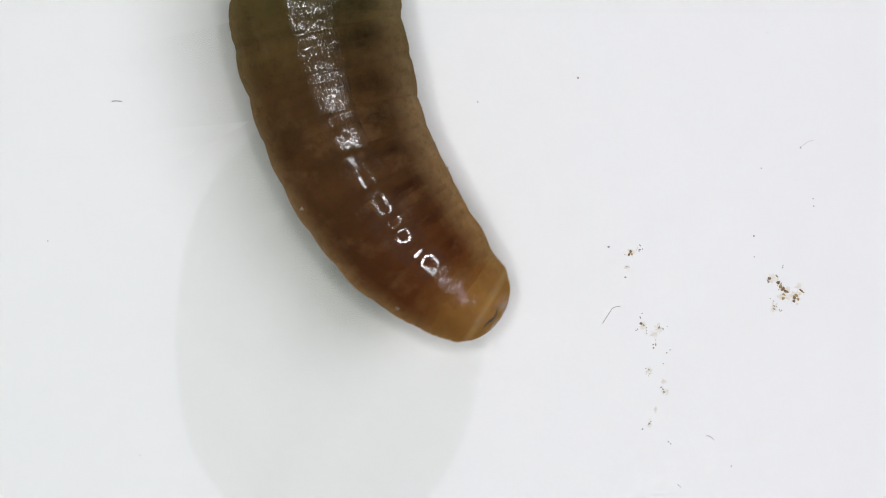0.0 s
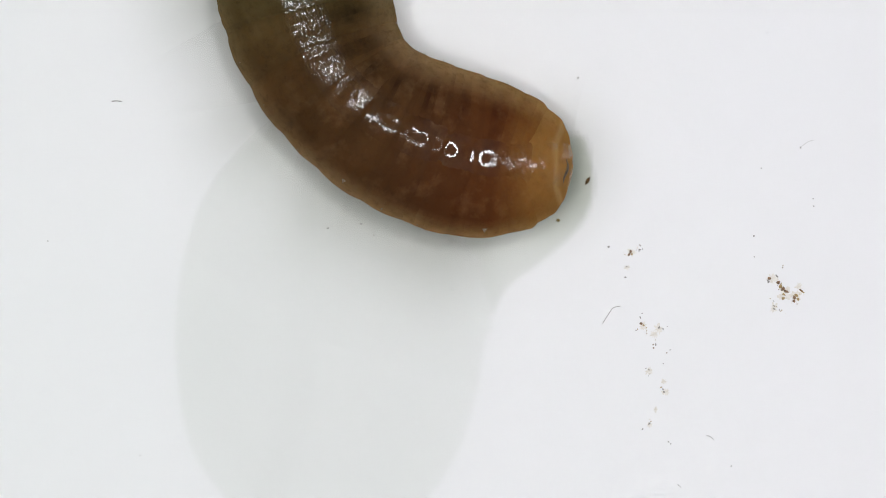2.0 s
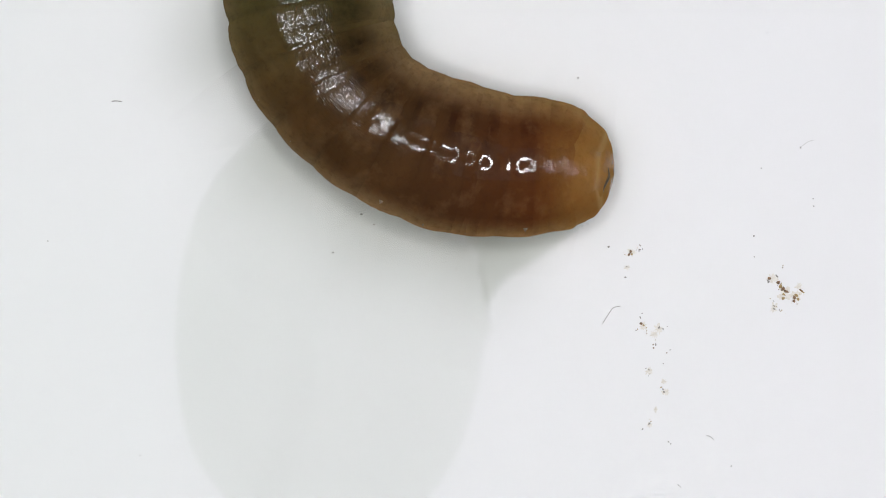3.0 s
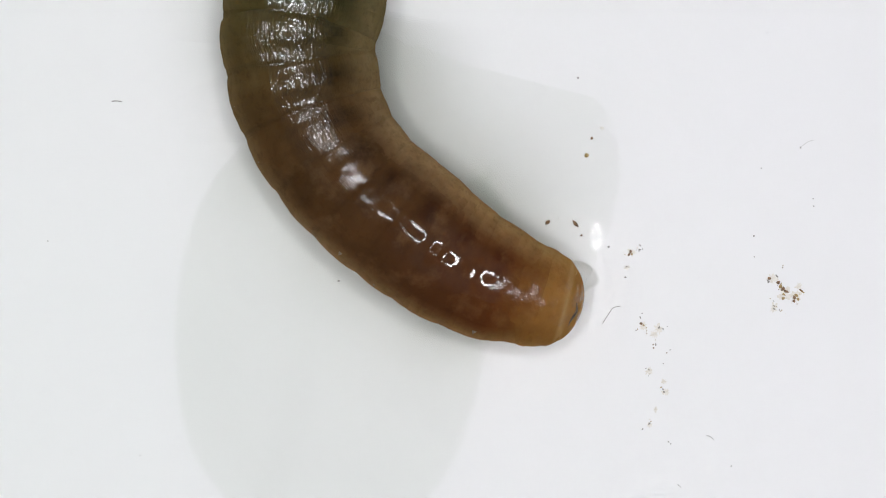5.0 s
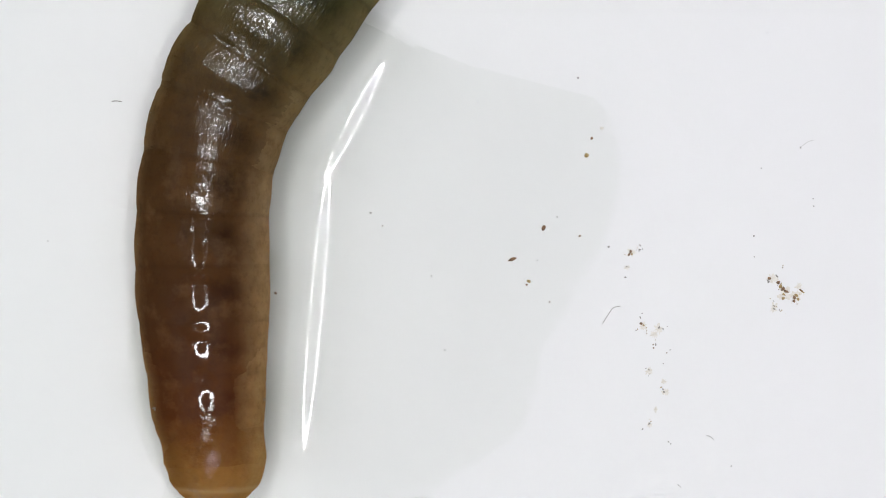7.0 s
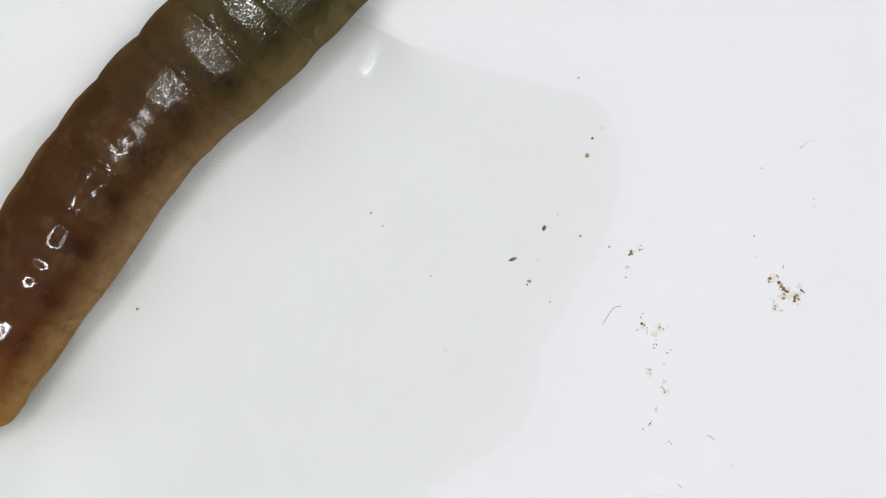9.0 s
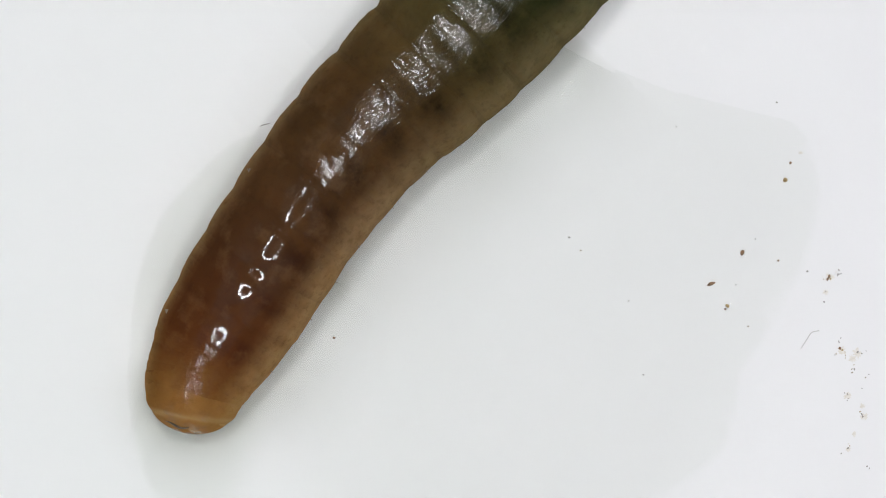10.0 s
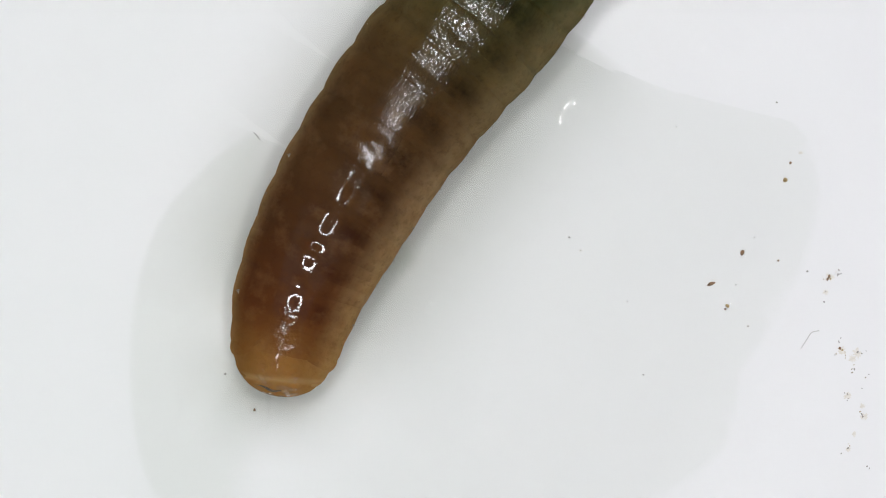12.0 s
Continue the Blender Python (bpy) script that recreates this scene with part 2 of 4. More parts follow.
    bend(6.5, 94, 0, (520, 892), (440, 825, 612, 800), (400, 750, 608, 720), (375, 680, 597, 650), (350, 600, 587, 580),
         (328, 500, 570, 490), (313, 400, 548, 410), (305, 300, 540, 310), (310, 200, 548, 228), (325, 110, 578, 135), (345, 50, 612, 68),
         (372, 0, 648, 24), (412, -60, 688, -26))
    bend(7.0, 95, 0, (372, 897), (298, 820, 465, 820), (272, 740, 470, 735), (255, 640, 475, 640), (246, 540, 475, 545), (242, 440, 475, 450),
         (245, 340, 477, 355), (258, 240, 495, 265), (287, 140, 530, 182), (320, 75, 568, 130), (362, 5, 612, 68), (405, -60, 658, 0))
    bend(7.2, 95, 0, (255, 886), (205, 830, 362, 840), (185, 740, 375, 760), (178, 650, 385, 660), (180, 550, 400, 560), (187, 450, 418, 460),
         (198, 350, 430, 365), (220, 250, 455, 280), (248, 150, 500, 210), (300, 60, 545, 160), (345, 0, 600, 90), (400, -60, 650, 20))
    bend(8.8, 98, 0, (-76, 765), (-122, 655, 50, 692), (-88, 550, 123, 600), (-31, 446, 185, 506), (25, 354, 245, 414), (86, 267, 303, 327),
         (156, 180, 366, 246), (228, 96, 436, 186), (291, 28, 508, 126), (340, -33, 583, 53), (393, -89, 650, -19))
    bend(9.2, 98, 0, (60, 770), (8, 660, 180, 700), (40, 560, 250, 610), (95, 460, 310, 520), (150, 370, 370, 430), (210, 285, 425, 345),
         (277, 199, 489, 265), (349, 115, 558, 205), (412, 46, 630, 145), (462, -14, 705, 72), (515, -70, 770, 0))
    bend(9.5, 98, 0, (290, 780), (228, 710, 385, 740), (243, 640, 430, 685), (270, 565, 490, 610), (315, 475, 545, 545), (370, 385, 595, 470),
         (430, 300, 640, 400), (490, 215, 700, 320), (550, 130, 790, 240), (625, 62, 862, 168), (705, 5, 935, 100), (765, -50, 1005, 10))
    bend(9.8, 95, 0, (320, 770), (250, 680, 425, 700), (265, 600, 475, 640), (300, 515, 535, 570), (355, 420, 590, 490), (410, 340, 640, 410),
         (475, 250, 720, 310), (540, 160, 790, 245), (620, 70, 880, 175), (690, 0, 960, 100), (750, -60, 1030, 20))
    bend(10.5, 88, 0, (365, 764), (280, 670, 470, 670), (298, 575, 530, 600), (340, 475, 590, 525), (395, 385, 645, 440), (450, 295, 700, 355),
         (523, 200, 768, 270), (585, 122, 848, 195), (652, 48, 918, 138), (712, -12, 985, 63), (770, -80, 1050, -10))
    bend(11.0, 82, 0, (465, 724), (392, 640, 571, 650), (395, 560, 616, 570), (425, 450, 666, 480), (460, 360, 716, 390), (505, 260, 776, 305),
         (550, 160, 806, 275), (605, 90, 871, 195), (660, 20, 941, 120), (720, -40, 1011, 35))
    bend(12.0, 80, 0, (495, 703), (408, 620, 596, 635), (412, 520, 641, 530), (445, 410, 696, 440), (490, 315, 756, 345), (535, 228, 801, 285),
         (583, 145, 856, 220), (635, 76, 914, 150), (690, 6, 977, 80), (740, -60, 1041, -10))


bends()
TIMES = sorted(BENDS)


# ---- the setting ----
def dish():
    bm = lathe([(0.060, -0.0042), (0.062, -0.0052), (0.066, -0.0052), (0.067, -0.0040), (0.100, -0.0030), (0.128, 0.0060),
                (0.1300, 0.0072), (0.1290, 0.0082), (0.1260, 0.0078), (0.100, 0.0012), (0.090, 0.0001), (0.080, 0.0), (0.0005, 0.0)], 96)
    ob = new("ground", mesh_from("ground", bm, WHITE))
    return tagged(ob, "white glazed china dish, wet with slime in places", "dish", kind="structure")


def tabletop():
    bm = bmesh.new()
    bmesh.ops.create_cube(bm, size=1, matrix=Matrix.Translation((0, 0, -0.0052 - 0.0125)) @ Matrix.Diagonal((1.2, 0.9, 0.025, 1)))
    bmesh.ops.bevel(bm, geom=bm.edges[:], offset=0.003, segments=2, affect="EDGES")
    return tagged(new("floor", mesh_from("floor", bm, BOARD, False)), "plain grey table board under the dish", "table", kind="structure")


def ring_lamp(height, radius, tube):
    thing = tagged(new("ring_lamp"), "lit white ring lamp hung over the dish", "lamp")
    thing.matrix_basis = pose(0, 0, height)
    steps, turn = 72, 10
    bm = bmesh.new()
    rows = [[bm.verts.new(((radius + tube * math.cos(b)) * math.cos(a), (radius + tube * math.cos(b)) * math.sin(a), tube * math.sin(b)))
             for b in [2 * math.pi * j / turn for j in range(turn)]] for a in [2 * math.pi * i / steps for i in range(steps)]]
    for i in range(steps):
        for j in range(turn):
            p, q = rows[i], rows[(i + 1) % steps]
            bm.faces.new((p[j], q[j], q[(j + 1) % turn], p[(j + 1) % turn]))
    part("diffuser", bm, GLOW, thing, "glowing white tube")
    post = lathe([(0.045, -height - 0.0052), (0.045, -height + 0.004), (0.008, -height + 0.008), (0.007, -0.01), (0.007, 0.012)], 32)
    bmesh.ops.translate(post, verts=post.verts[:], vec=(0, 0.36, 0))
    part("post", post, METAL, thing, "grey metal post on a round foot")
    arm = bmesh.new()
    long = 0.36 - radius + 0.006
    bmesh.ops.create_cone(arm, cap_ends=True, segments=16, radius1=0.005, radius2=0.005, depth=long,
                          matrix=Matrix.Translation((0, 0.36 - long / 2, 0.006)) @ Matrix.Rotation(math.pi / 2, 4, "X"))
    part("arm", arm, METAL, thing, "grey metal arm")
    return thing


DISH = dish()
tabletop()
ring_lamp(0.60, 0.165, 0.0085)


# ---- the worm ----
COUNT = 20                        # rings of the body
FOLDED = 10                       # skin folds to a ring, each a piece of its own; a flank to every second
LONG = 88.0                       # a ring's length at rest
HALF = (11.0, 20.0)               # half of a fold's length on the back and at the flank: neighbours tuck into each other
FLANK = 0.97                      # a flank's width, in widths of its fold
HIGHER = 0.46                     # half the height of a fold, in widths
HEAD = 174.0                      # the head's width


def behind_tip(t, k):
    """How far behind the tip the ring k lies: the rings next to the head hardly shorten or stretch."""
    spacing = BENDS[t][0]
    return spacing * k + (LONG - spacing) * math.exp(-(k - 1) / 3.0)


@functools.lru_cache(None)
def widths(k):
    """The widths of the body at ring k, over the times of its bends."""
    return [along_worm(t, max(behind_tip(t, k), 55))[3] for t in TIMES]


@functools.lru_cache(None)
def fold_width(m):
    """The width of a fold's back, about that of the body where it is drawn out thin."""
    k = m / FOLDED
    w = min(widths(k)) + 0.06 * (max(widths(k)) - min(widths(k)))
    if k < 3.4:
        w = HEAD + 1 + (w - HEAD - 1) * (k - 1) / 2.4
    return w * (1 if k < COUNT - 6 else max(0.25, 1 - ((k - COUNT + 6) / 6) ** 2))


@functools.lru_cache(None)
def spare(m):
    """How far out the flanks of a fold lie in the mean."""
    if m > (COUNT - 8) * FOLDED:
        return 0.0
    w = fold_width(m) if m else HEAD
    return sorted(max(0.0, q / 2 - w * FLANK / 2) for q in widths(max(m / FOLDED, 0.75)))[len(TIMES) * 2 // 5]


@functools.lru_cache(None)
def ring_habit(ring):
    rng = random.Random(100 + ring)
    return rng.uniform(-6, 6), rng.uniform(0.7, 1.15), rng.uniform(-0.05, 0.05)


def crest(s, side):
    """The relief of the skin, s steps behind the tip and at an angle off the middle of the back."""
    k = s / LONG
    whole = math.floor(k + 0.5)
    out = 0.0
    for ring in (whole - 1, whole, whole + 1):
        if ring < 1:
            continue
        shift, size, lean = ring_habit(ring)
        front = min(1.0, max(0.25, (ring - 1.2) / 2))
        d = (ring - k) * LONG                 # towards the head from the middle of the ring
        rear = min(1.0, max(0.0, (ring - 6) / 2))      # the dark rear rings are more deeply furrowed
        out += (3.4 + 4.6 * rear) * size * front * math.exp(-((d - 10 * (1 - rear) - shift) / (24 + 8 * rear)) ** 2) * math.exp(-((side - lean) / (0.75 + 0.3 * rear)) ** 2)
        out += 2.4 * (1 - 0.5 * rear) * front * math.exp(-((d + 36 - shift) / 10) ** 2) * math.exp(-((side + lean) / 0.26) ** 2)
        out -= (1.4 + 2.2 * rear) * math.exp(-((d - 44) / 6) ** 2) * (0.35 + 0.65 * min(1.0, abs(side)))
        out += (2.4 if side > 0 else 1.2) * math.exp(-((d - 4) / 27) ** 2) * min(1.0, max(0.0, (abs(side) - 0.5) / 0.6))
    out += 0.8 * noise.noise(Vector((math.sin(side) * 3.5, s / 26, math.cos(side) * 3.5)))
    out += 0.12 * noise.noise(Vector((math.sin(side) * 9, s / 9, math.cos(side) * 9)))
    return out


def ring_mesh(m, flank):
    """One fold of the skin: a sleeve whose ends tuck into its neighbours, lengthwise along y with the head at +y.
    A flank is lower and lies out at one side. The folds are shaded as one smooth body. Fold 0 is the head."""
    k = m / FOLDED
    whole = round(k)              # the ring that this fold belongs to
    w = fold_width(m) if m else HEAD
    slope = (fold_width(max(m - 1, FOLDED)) - fold_width(m + 1)) / 2 / (LONG / FOLDED) / w if m else 0.0
    half = HALF[abs(flank)]
    turn, rows = (48 if flank else 60), (30 if not m else 8 if flank else 6)
    bm = bmesh.new()
    layers = {n: bm.verts.layers.float.new(n) for n in ("along", "flank", "gut", "furrow", "collar", "shine_off")}
    skin = bm.verts.layers.float_vector.new("skin")
    wide, tall = (w * 0.5, w * HIGHER) if not flank else (w * FLANK / 2, w * HIGHER * 0.955)
    seat = -k * LONG if m else -68.0
    out = spare(m)
    full = w * 0.5 + out          # half the body's width in the mean

    def nose(y, phi):
        """The head's girth: a blunt nose with a raised collar and fine wrinkles behind its lip."""
        v = (y + 44) / 110
        r = max(0.0, 1 - max(0, (v - 0.12) / 0.88) ** 2.7) ** 0.5
        r *= 1 + 0.016 * math.exp(-((v - 0.62) / 0.05) ** 2) - 0.034 * math.exp(-((v - 0.74) / 0.03) ** 2) + 0.012 * math.sin(2 * phi + 1) * v
        r += 0.014 * noise.noise(Vector((math.cos(phi) * 3, v * 7, math.sin(phi) * 3))) * min(1, (1 - v) * 4)
        r += 0.007 * noise.noise(Vector((math.cos(phi) * 2, v * 26, math.sin(phi) * 2))) * min(1, (1 - v) * 4)
        return r

    grid, normals = [], []
    for i in range(rows + 1):
        u = -1 + 2 * i / rows
        y = u * half if m else 11 + 55 * math.sin(math.pi / 2 * u)
        line = []
        for j in range(turn):
            phi = 2 * math.pi * j / turn
            if phi > math.pi:
                phi -= 2 * math.pi
            if m:
                r = 1 + slope * y - 0.035 * max(0.0, (abs(y) - 0.45 * half) / (0.55 * half)) ** 2
                if flank and k < 1.3:             # the first flanks are rounded off towards the head
                    r -= (0.24 if k < 1.1 else 0.10) * max(0.0, (y + 8) / 28) ** 2
            else:
                r = max(nose(y, phi), 0.015) - 0.04 * max(0.0, (-20 - y) / 24) ** 2
            x, z = r * wide * math.sin(phi), r * tall * math.cos(phi) + slope * y * w * HIGHER
            # the same place on the body as a whole, and the way that its skin faces there
            q = max(-0.999, min(0.999, (x + flank * out) / full))
            side = math.asin(q) if math.cos(phi) > -0.1 else math.copysign(1.57, q)
            upper = math.cos(phi) > 0
            rear = min(1.0, max(0.0, (k - 6.7) / 1.5))                # shading normals are flattened on the dark rear to widen its highlights
            lean = side + (0.35 - 0.5 * rear) * math.sin(2 * side) - 0.12 * rear * math.cos(side)
            facing = Vector((math.sin(lean) / full, 0, math.cos(lean) / (w * HIGHER))) if upper else Vector((math.sin(phi) / wide, 0, math.cos(phi) / tall))
            facing.normalize()
            if m:
                s = -(seat + y)
                lift = crest(s, side) * (1 if upper else 0)
                if upper:
                    rise = (crest(s - 1, side) - crest(s + 1, side)) / 2
                    across = (crest(s, side + 0.02) - crest(s, side - 0.02)) / 0.04 / full
                    tangent = Vector((facing.z, 0, -facing.x))
                    normal = facing - Vector((0, rise + slope * w / 2, 0)) - tangent * across
                else:
                    normal = facing
                place = Vector((x, y, z)) + facing * lift
            else:
                grow = (nose(min(y + 1, 65.5), phi) - nose(y - 1, phi)) / 2 * w * 0.48
                place, normal = Vector((x, y, z)), facing - Vector((0, max(-6.0, grow), 0))
            normals.append(normal.normalized())
            vert = bm.verts.new(place * UNIT)
            vert[layers["along"]] = min(1.0, max(0.0, -(seat + y) / LONG / 22))
            f = min(1, max(0, (abs(side) + (0.13 if side < 0 else -0.2) - 0.58) / 0.72))
            vert[layers["flank"]] = f * f * (3 - 2 * f)
            e = max(-1.0, min(1.0, (y - (k - whole) * LONG) / (LONG / 2)))
            spot = math.exp(-((side + 0.45) / 0.33) ** 2) * math.exp(-((e + 0.1) / 0.6) ** 2)
            vert[layers["gut"]] = 0.42 * math.exp(-((side + 0.1) / 0.7) ** 2) * (0.6 + 0.4 * math.exp(-(e / 0.55) ** 2)) + 0.6 * spot if m else 0
            vert[layers["furrow"]] = abs(e) ** 7 if m else 0
            d = min(1, max(0, (abs(side - 0.12 * rear) - 0.22 - 0.26 * rear) / 0.25))      # outside the stripe along the back that is left to shine
            vert[layers["shine_off"]] = 1.0 if flank else d * d * (3 - 2 * d)
            vert[layers["collar"]] = math.exp(-((y - 33 - 5 * math.sin(side)) / 4.5) ** 2) if m == 0 else 0
            vert[skin] = Vector(((x + flank * out) * UNIT, (seat + y) * UNIT, place.z * UNIT))
            line.append(vert)
        grid.append(line)
    for a, b in zip(grid, grid[1:]):
        for j in range(turn):
            bm.faces.new((a[j], b[j], b[(j + 1) % turn], a[(j + 1) % turn]))
    bm.faces.new(grid[0])
    bm.faces.new(grid[-1][::-1])
    bmesh.ops.recalc_face_normals(bm, faces=bm.faces[:])
    me = mesh_from("body_ring", bm, SKIN)
    me.normals_split_custom_set_from_vertices(normals)
    return me


def bristle_mesh():
    """A short dark bristle on a tent of pale skin."""
    bm = lathe([(13, -3), (9, 0), (5.5, 2.5), (3.2, 5), (2.0, 6.5), (1.6, 8), (1.3, 10), (0.5, 12)], 10)
    bmesh.ops.scale(bm, vec=(0.5 * UNIT,) * 3, verts=bm.verts[:])
    me = mesh_from("bristle", bm, TENT)
    me.materials.append(SOIL_BROWN)
    for p in me.polygons:
        p.material_index = int(p.center.z > 5 * UNIT)
    return me


TENT = soil("pale_bristle_base", (0.13, 0.09, 0.05), (0.22, 0.16, 0.10))
SOIL_BROWN = soil("brown_bristle", (0.03, 0.018, 0.008), (0.10, 0.06, 0.025))
WORM = tagged(new("earthworm"), "wet brown earthworm with a pale tan head and dark green rear", "worm")
BRISTLE = bristle_mesh()
RINGS = []
for m in [0, *range(FOLDED, COUNT * FOLDED)]:
    for flank in (0, -1, 1) if m % 2 == 0 else (0,):
        ob = new("cheek" if flank and m == 0 else "head" if m == 0 else "flank" if flank else "body_ring", ring_mesh(m, flank))
        ob.parent = WORM
        RINGS.append((ob, m, flank))
        if flank and m % FOLDED == 0 and 1 < m // FOLDED < 15:
            k = m // FOLDED
            b = new("bristle", BRISTLE)
            b.parent = ob
            tilt = radians(80 + 8 * math.sin(k * 2.3) - 8 * flank)
            reach = fold_width(m) * FLANK / 2 * 0.99 * UNIT
            b.matrix_basis = (Matrix.Translation((flank * reach * math.sin(tilt), 6 * math.sin(k * 1.7) * UNIT, reach * math.cos(tilt)))
                              @ Matrix.Rotation(flank * math.pi / 2, 4, "Y"))


def ring_pose(t, m, flank):
    roll = BENDS[t][1]
    w = fold_width(m) if m else HEAD
    x, y, angle, wide = along_worm(t, behind_tip(t, m / FOLDED) if m else 68)
    z = w * HIGHER * UNIT
    p = flat(x, y, z) - slid(t)
    turn = angle - math.pi / 2
    if flank:
        if m / FOLDED > COUNT - 8:
            wide = w
        out = max(0.0, wide * 0.965 / 2 - w * FLANK / 2) * UNIT * (HIGH - z) / HIGH
        p += Vector((math.cos(turn), math.sin(turn), 0)) * flank * out
        # a flank turns so that its outer side follows the outline
        a = behind_tip(t, m / FOLDED) if m else 80
        grows = (along_worm(t, a + 22)[3] - along_worm(t, a - 22)[3]) / 88
        if 0 < m / FOLDED < COUNT - 8:
            shaped = (fold_width(max(m - 1, FOLDED)) - fold_width(m + 1)) / 4 / (LONG / FOLDED) * FLANK
            turn += flank * max(-0.3, min(0.3, grows + shaped))
        if m == 0:
            turn += flank * max(0.0, min(0.35, grows - 0.1))
            p -= Vector((math.cos(angle), math.sin(angle), 0)) * (5 * UNIT + 0.18 * out)
    return Matrix.Translation(p) @ Matrix.Rotation(turn, 4, "Z") @ Matrix.Rotation(radians(roll * 0.7), 4, "Y")


# ---- slime ----
def rounded(points, per=6):
    """A closed outline drawn smoothly through the points."""
    out = []
    n = len(points)
    for i in range(n):
        p0, p1, p2, p3 = (Vector(points[(i + d) % n]) for d in (-1, 0, 1, 2))
        for j in range(per):
            u = j / per
            out.append(0.5 * ((2 * p1) + (p2 - p0) * u + (2 * p0 - 5 * p1 + 4 * p2 - p3) * u * u + (3 * p1 - p0 - 3 * p2 + p3) * u ** 3))
    return out


SEAM_WIDE = 55.0                  # over this width one pool thins out into the next


def off_line(p, line):
    """How far a point, in view pixels, lies from a line of points."""
    best = 1e9
    for a, b in zip(line, line[1:]):
        a, b = Vector(a), Vector(b)
        s = max(0.0, min(1.0, (p - a).dot(b - a) / (b - a).length_squared))
        best = min(best, (p - a - (b - a) * s).length)
    return best


def pool_mesh(name, points, material, lift, joined, thick=0.004, rim=13):
    """A shallow pool: a sloping rim round a level top, with a wider one where it runs into the next pool."""
    edge = rounded(points)
    n = len(edge)
    bm = bmesh.new()
    area = sum(edge[i].x * edge[(i + 1) % n].y - edge[(i + 1) % n].x * edge[i].y for i in range(n))
    outer, inner = [], []
    layer = bm.verts.layers.float.new("depth")
    for i in range(n):
        d = (edge[(i + 1) % n] - edge[i - 1]).normalized()
        inward = Vector((-d.y, d.x)) * (1 if area > 0 else -1)
        free = min(1.0, off_line(edge[i], joined) / 40)
        q = edge[i] + inward * (SEAM_WIDE + (rim - SEAM_WIDE) * free)
        outer.append(bm.verts.new(flat(edge[i].x, edge[i].y) + Vector((0, 0, lift * UNIT))))
        inner.append(bm.verts.new(flat(q.x, q.y) + Vector((0, 0, (lift + thick) * UNIT))))
    for i in range(n):
        bm.faces.new((outer[i], outer[(i + 1) % n], inner[(i + 1) % n], inner[i]))
    for v in inner:
        v[layer] = 1.0
    top = bm.faces.new(inner)
    bmesh.ops.triangulate(bm, faces=[top], ngon_method="BEAUTY")
    bmesh.ops.recalc_face_normals(bm, faces=bm.faces[:])
    return mesh_from(name, bm, material)


SEAM = [(470, 965), (512, 875), (540, 785), (558, 700), (560, 600), (560, 450), (560, 290), (562, 230)]
POOL_A_EDGE = [
    (540, 190), (490, 205), (430, 255), (380, 310), (345, 370), (320, 450), (308, 540), (306, 640), (318, 740), (345, 820),
    (390, 880), (425, 930), *SEAM]
POOL_A = new("slime_pool", pool_mesh("slime_pool", POOL_A_EDGE, POOL, 3.0, SEAM))
tagged(POOL_A, "clear greyish slime pool on the white dish", "slime")
POOL_C = tagged(new("slime_pool"), "clear greyish slime pool below the worm's head", "slime")
POOL_C_EDGE = [
    *SEAM[::-1], (520, 985), (580, 965), (680, 930), (760, 885), (800, 830), (828, 770), (850, 690), (859, 630), (868, 585),
    (864, 550), (847, 468), (760, 370), (640, 235)]
POOL_C_JOINED = [*SEAM, (640, 235), (760, 370), (847, 468), (864, 550), (868, 585)]
STRIPS = []


def pool_depth(points, edge, joined, rim, soft=0):
    """How deep a pool stands at each point: none outside its outline, rising over the rim, full where it joins the next."""
    p = np.array(points)
    e0 = np.array([(q.x, q.y) for q in edge])
    e1 = np.roll(e0, -1, axis=0)
    inside = np.zeros(len(p), dtype=bool)
    far = np.full(len(p), 1e9)
    for a, b in zip(e0, e1):
        crosses = (a[1] > p[:, 1]) != (b[1] > p[:, 1])
        at = a[0] + (p[:, 1] - a[1]) * (b[0] - a[0]) / (b[1] - a[1] if b[1] != a[1] else 1e-9)
        inside ^= crosses & (p[:, 0] < at)
        if off_line(Vector((a + b) / 2), joined) > 7:
            d = b - a
            s = np.clip(((p - a) @ d) / max(d @ d, 1e-9), 0, 1)
            far = np.minimum(far, np.hypot(*(p - a - s[:, None] * d).T))
    for a, b in zip(joined, joined[1:]):      # points just over a joined edge belong to the pool, or it thins out towards it
        d = np.array(b, float) - np.array(a, float)
        s = np.clip(((p - np.array(a)) @ d) / (d @ d), 0, 1)
        off = np.hypot(*(p - np.array(a) - s[:, None] * d).T)
        if soft:
            far = np.minimum(far, off * rim / soft)
        else:
            inside |= off < 1.5
    return np.where(inside, np.clip(far / rim, 0, 1), 0.0)


def sheet(grid, depths, base, z):
    """A level sheet of slime over a grid of points in view pixels."""
    bm = bmesh.new()
    layer = bm.verts.layers.float.new("depth")
    made = []
    for line, ds in zip(grid, depths):
        made.append([])
        for (x, y), d in zip(line, ds):
            v = bm.verts.new(flat(x, y) - base + Vector((0, 0, z * UNIT)))
            v[layer] = d
            made[-1].append(v)
    for va, vb, da, db in zip(made, made[1:], depths, depths[1:]):
        for i in range(len(va) - 1):
            if max(da[i], da[i + 1], db[i], db[i + 1]) > 0 and (va[i].co - va[i + 1].co).length + (vb[i].co - vb[i + 1].co).length > 0.05 * UNIT:
                bm.faces.new((va[i], va[i + 1], vb[i + 1], vb[i]))
    loose = [v for v in bm.verts if not v.link_faces]
    bmesh.ops.delete(bm, geom=loose, context="VERTS")
    bmesh.ops.recalc_face_normals(bm, faces=bm.faces[:])
    return bm


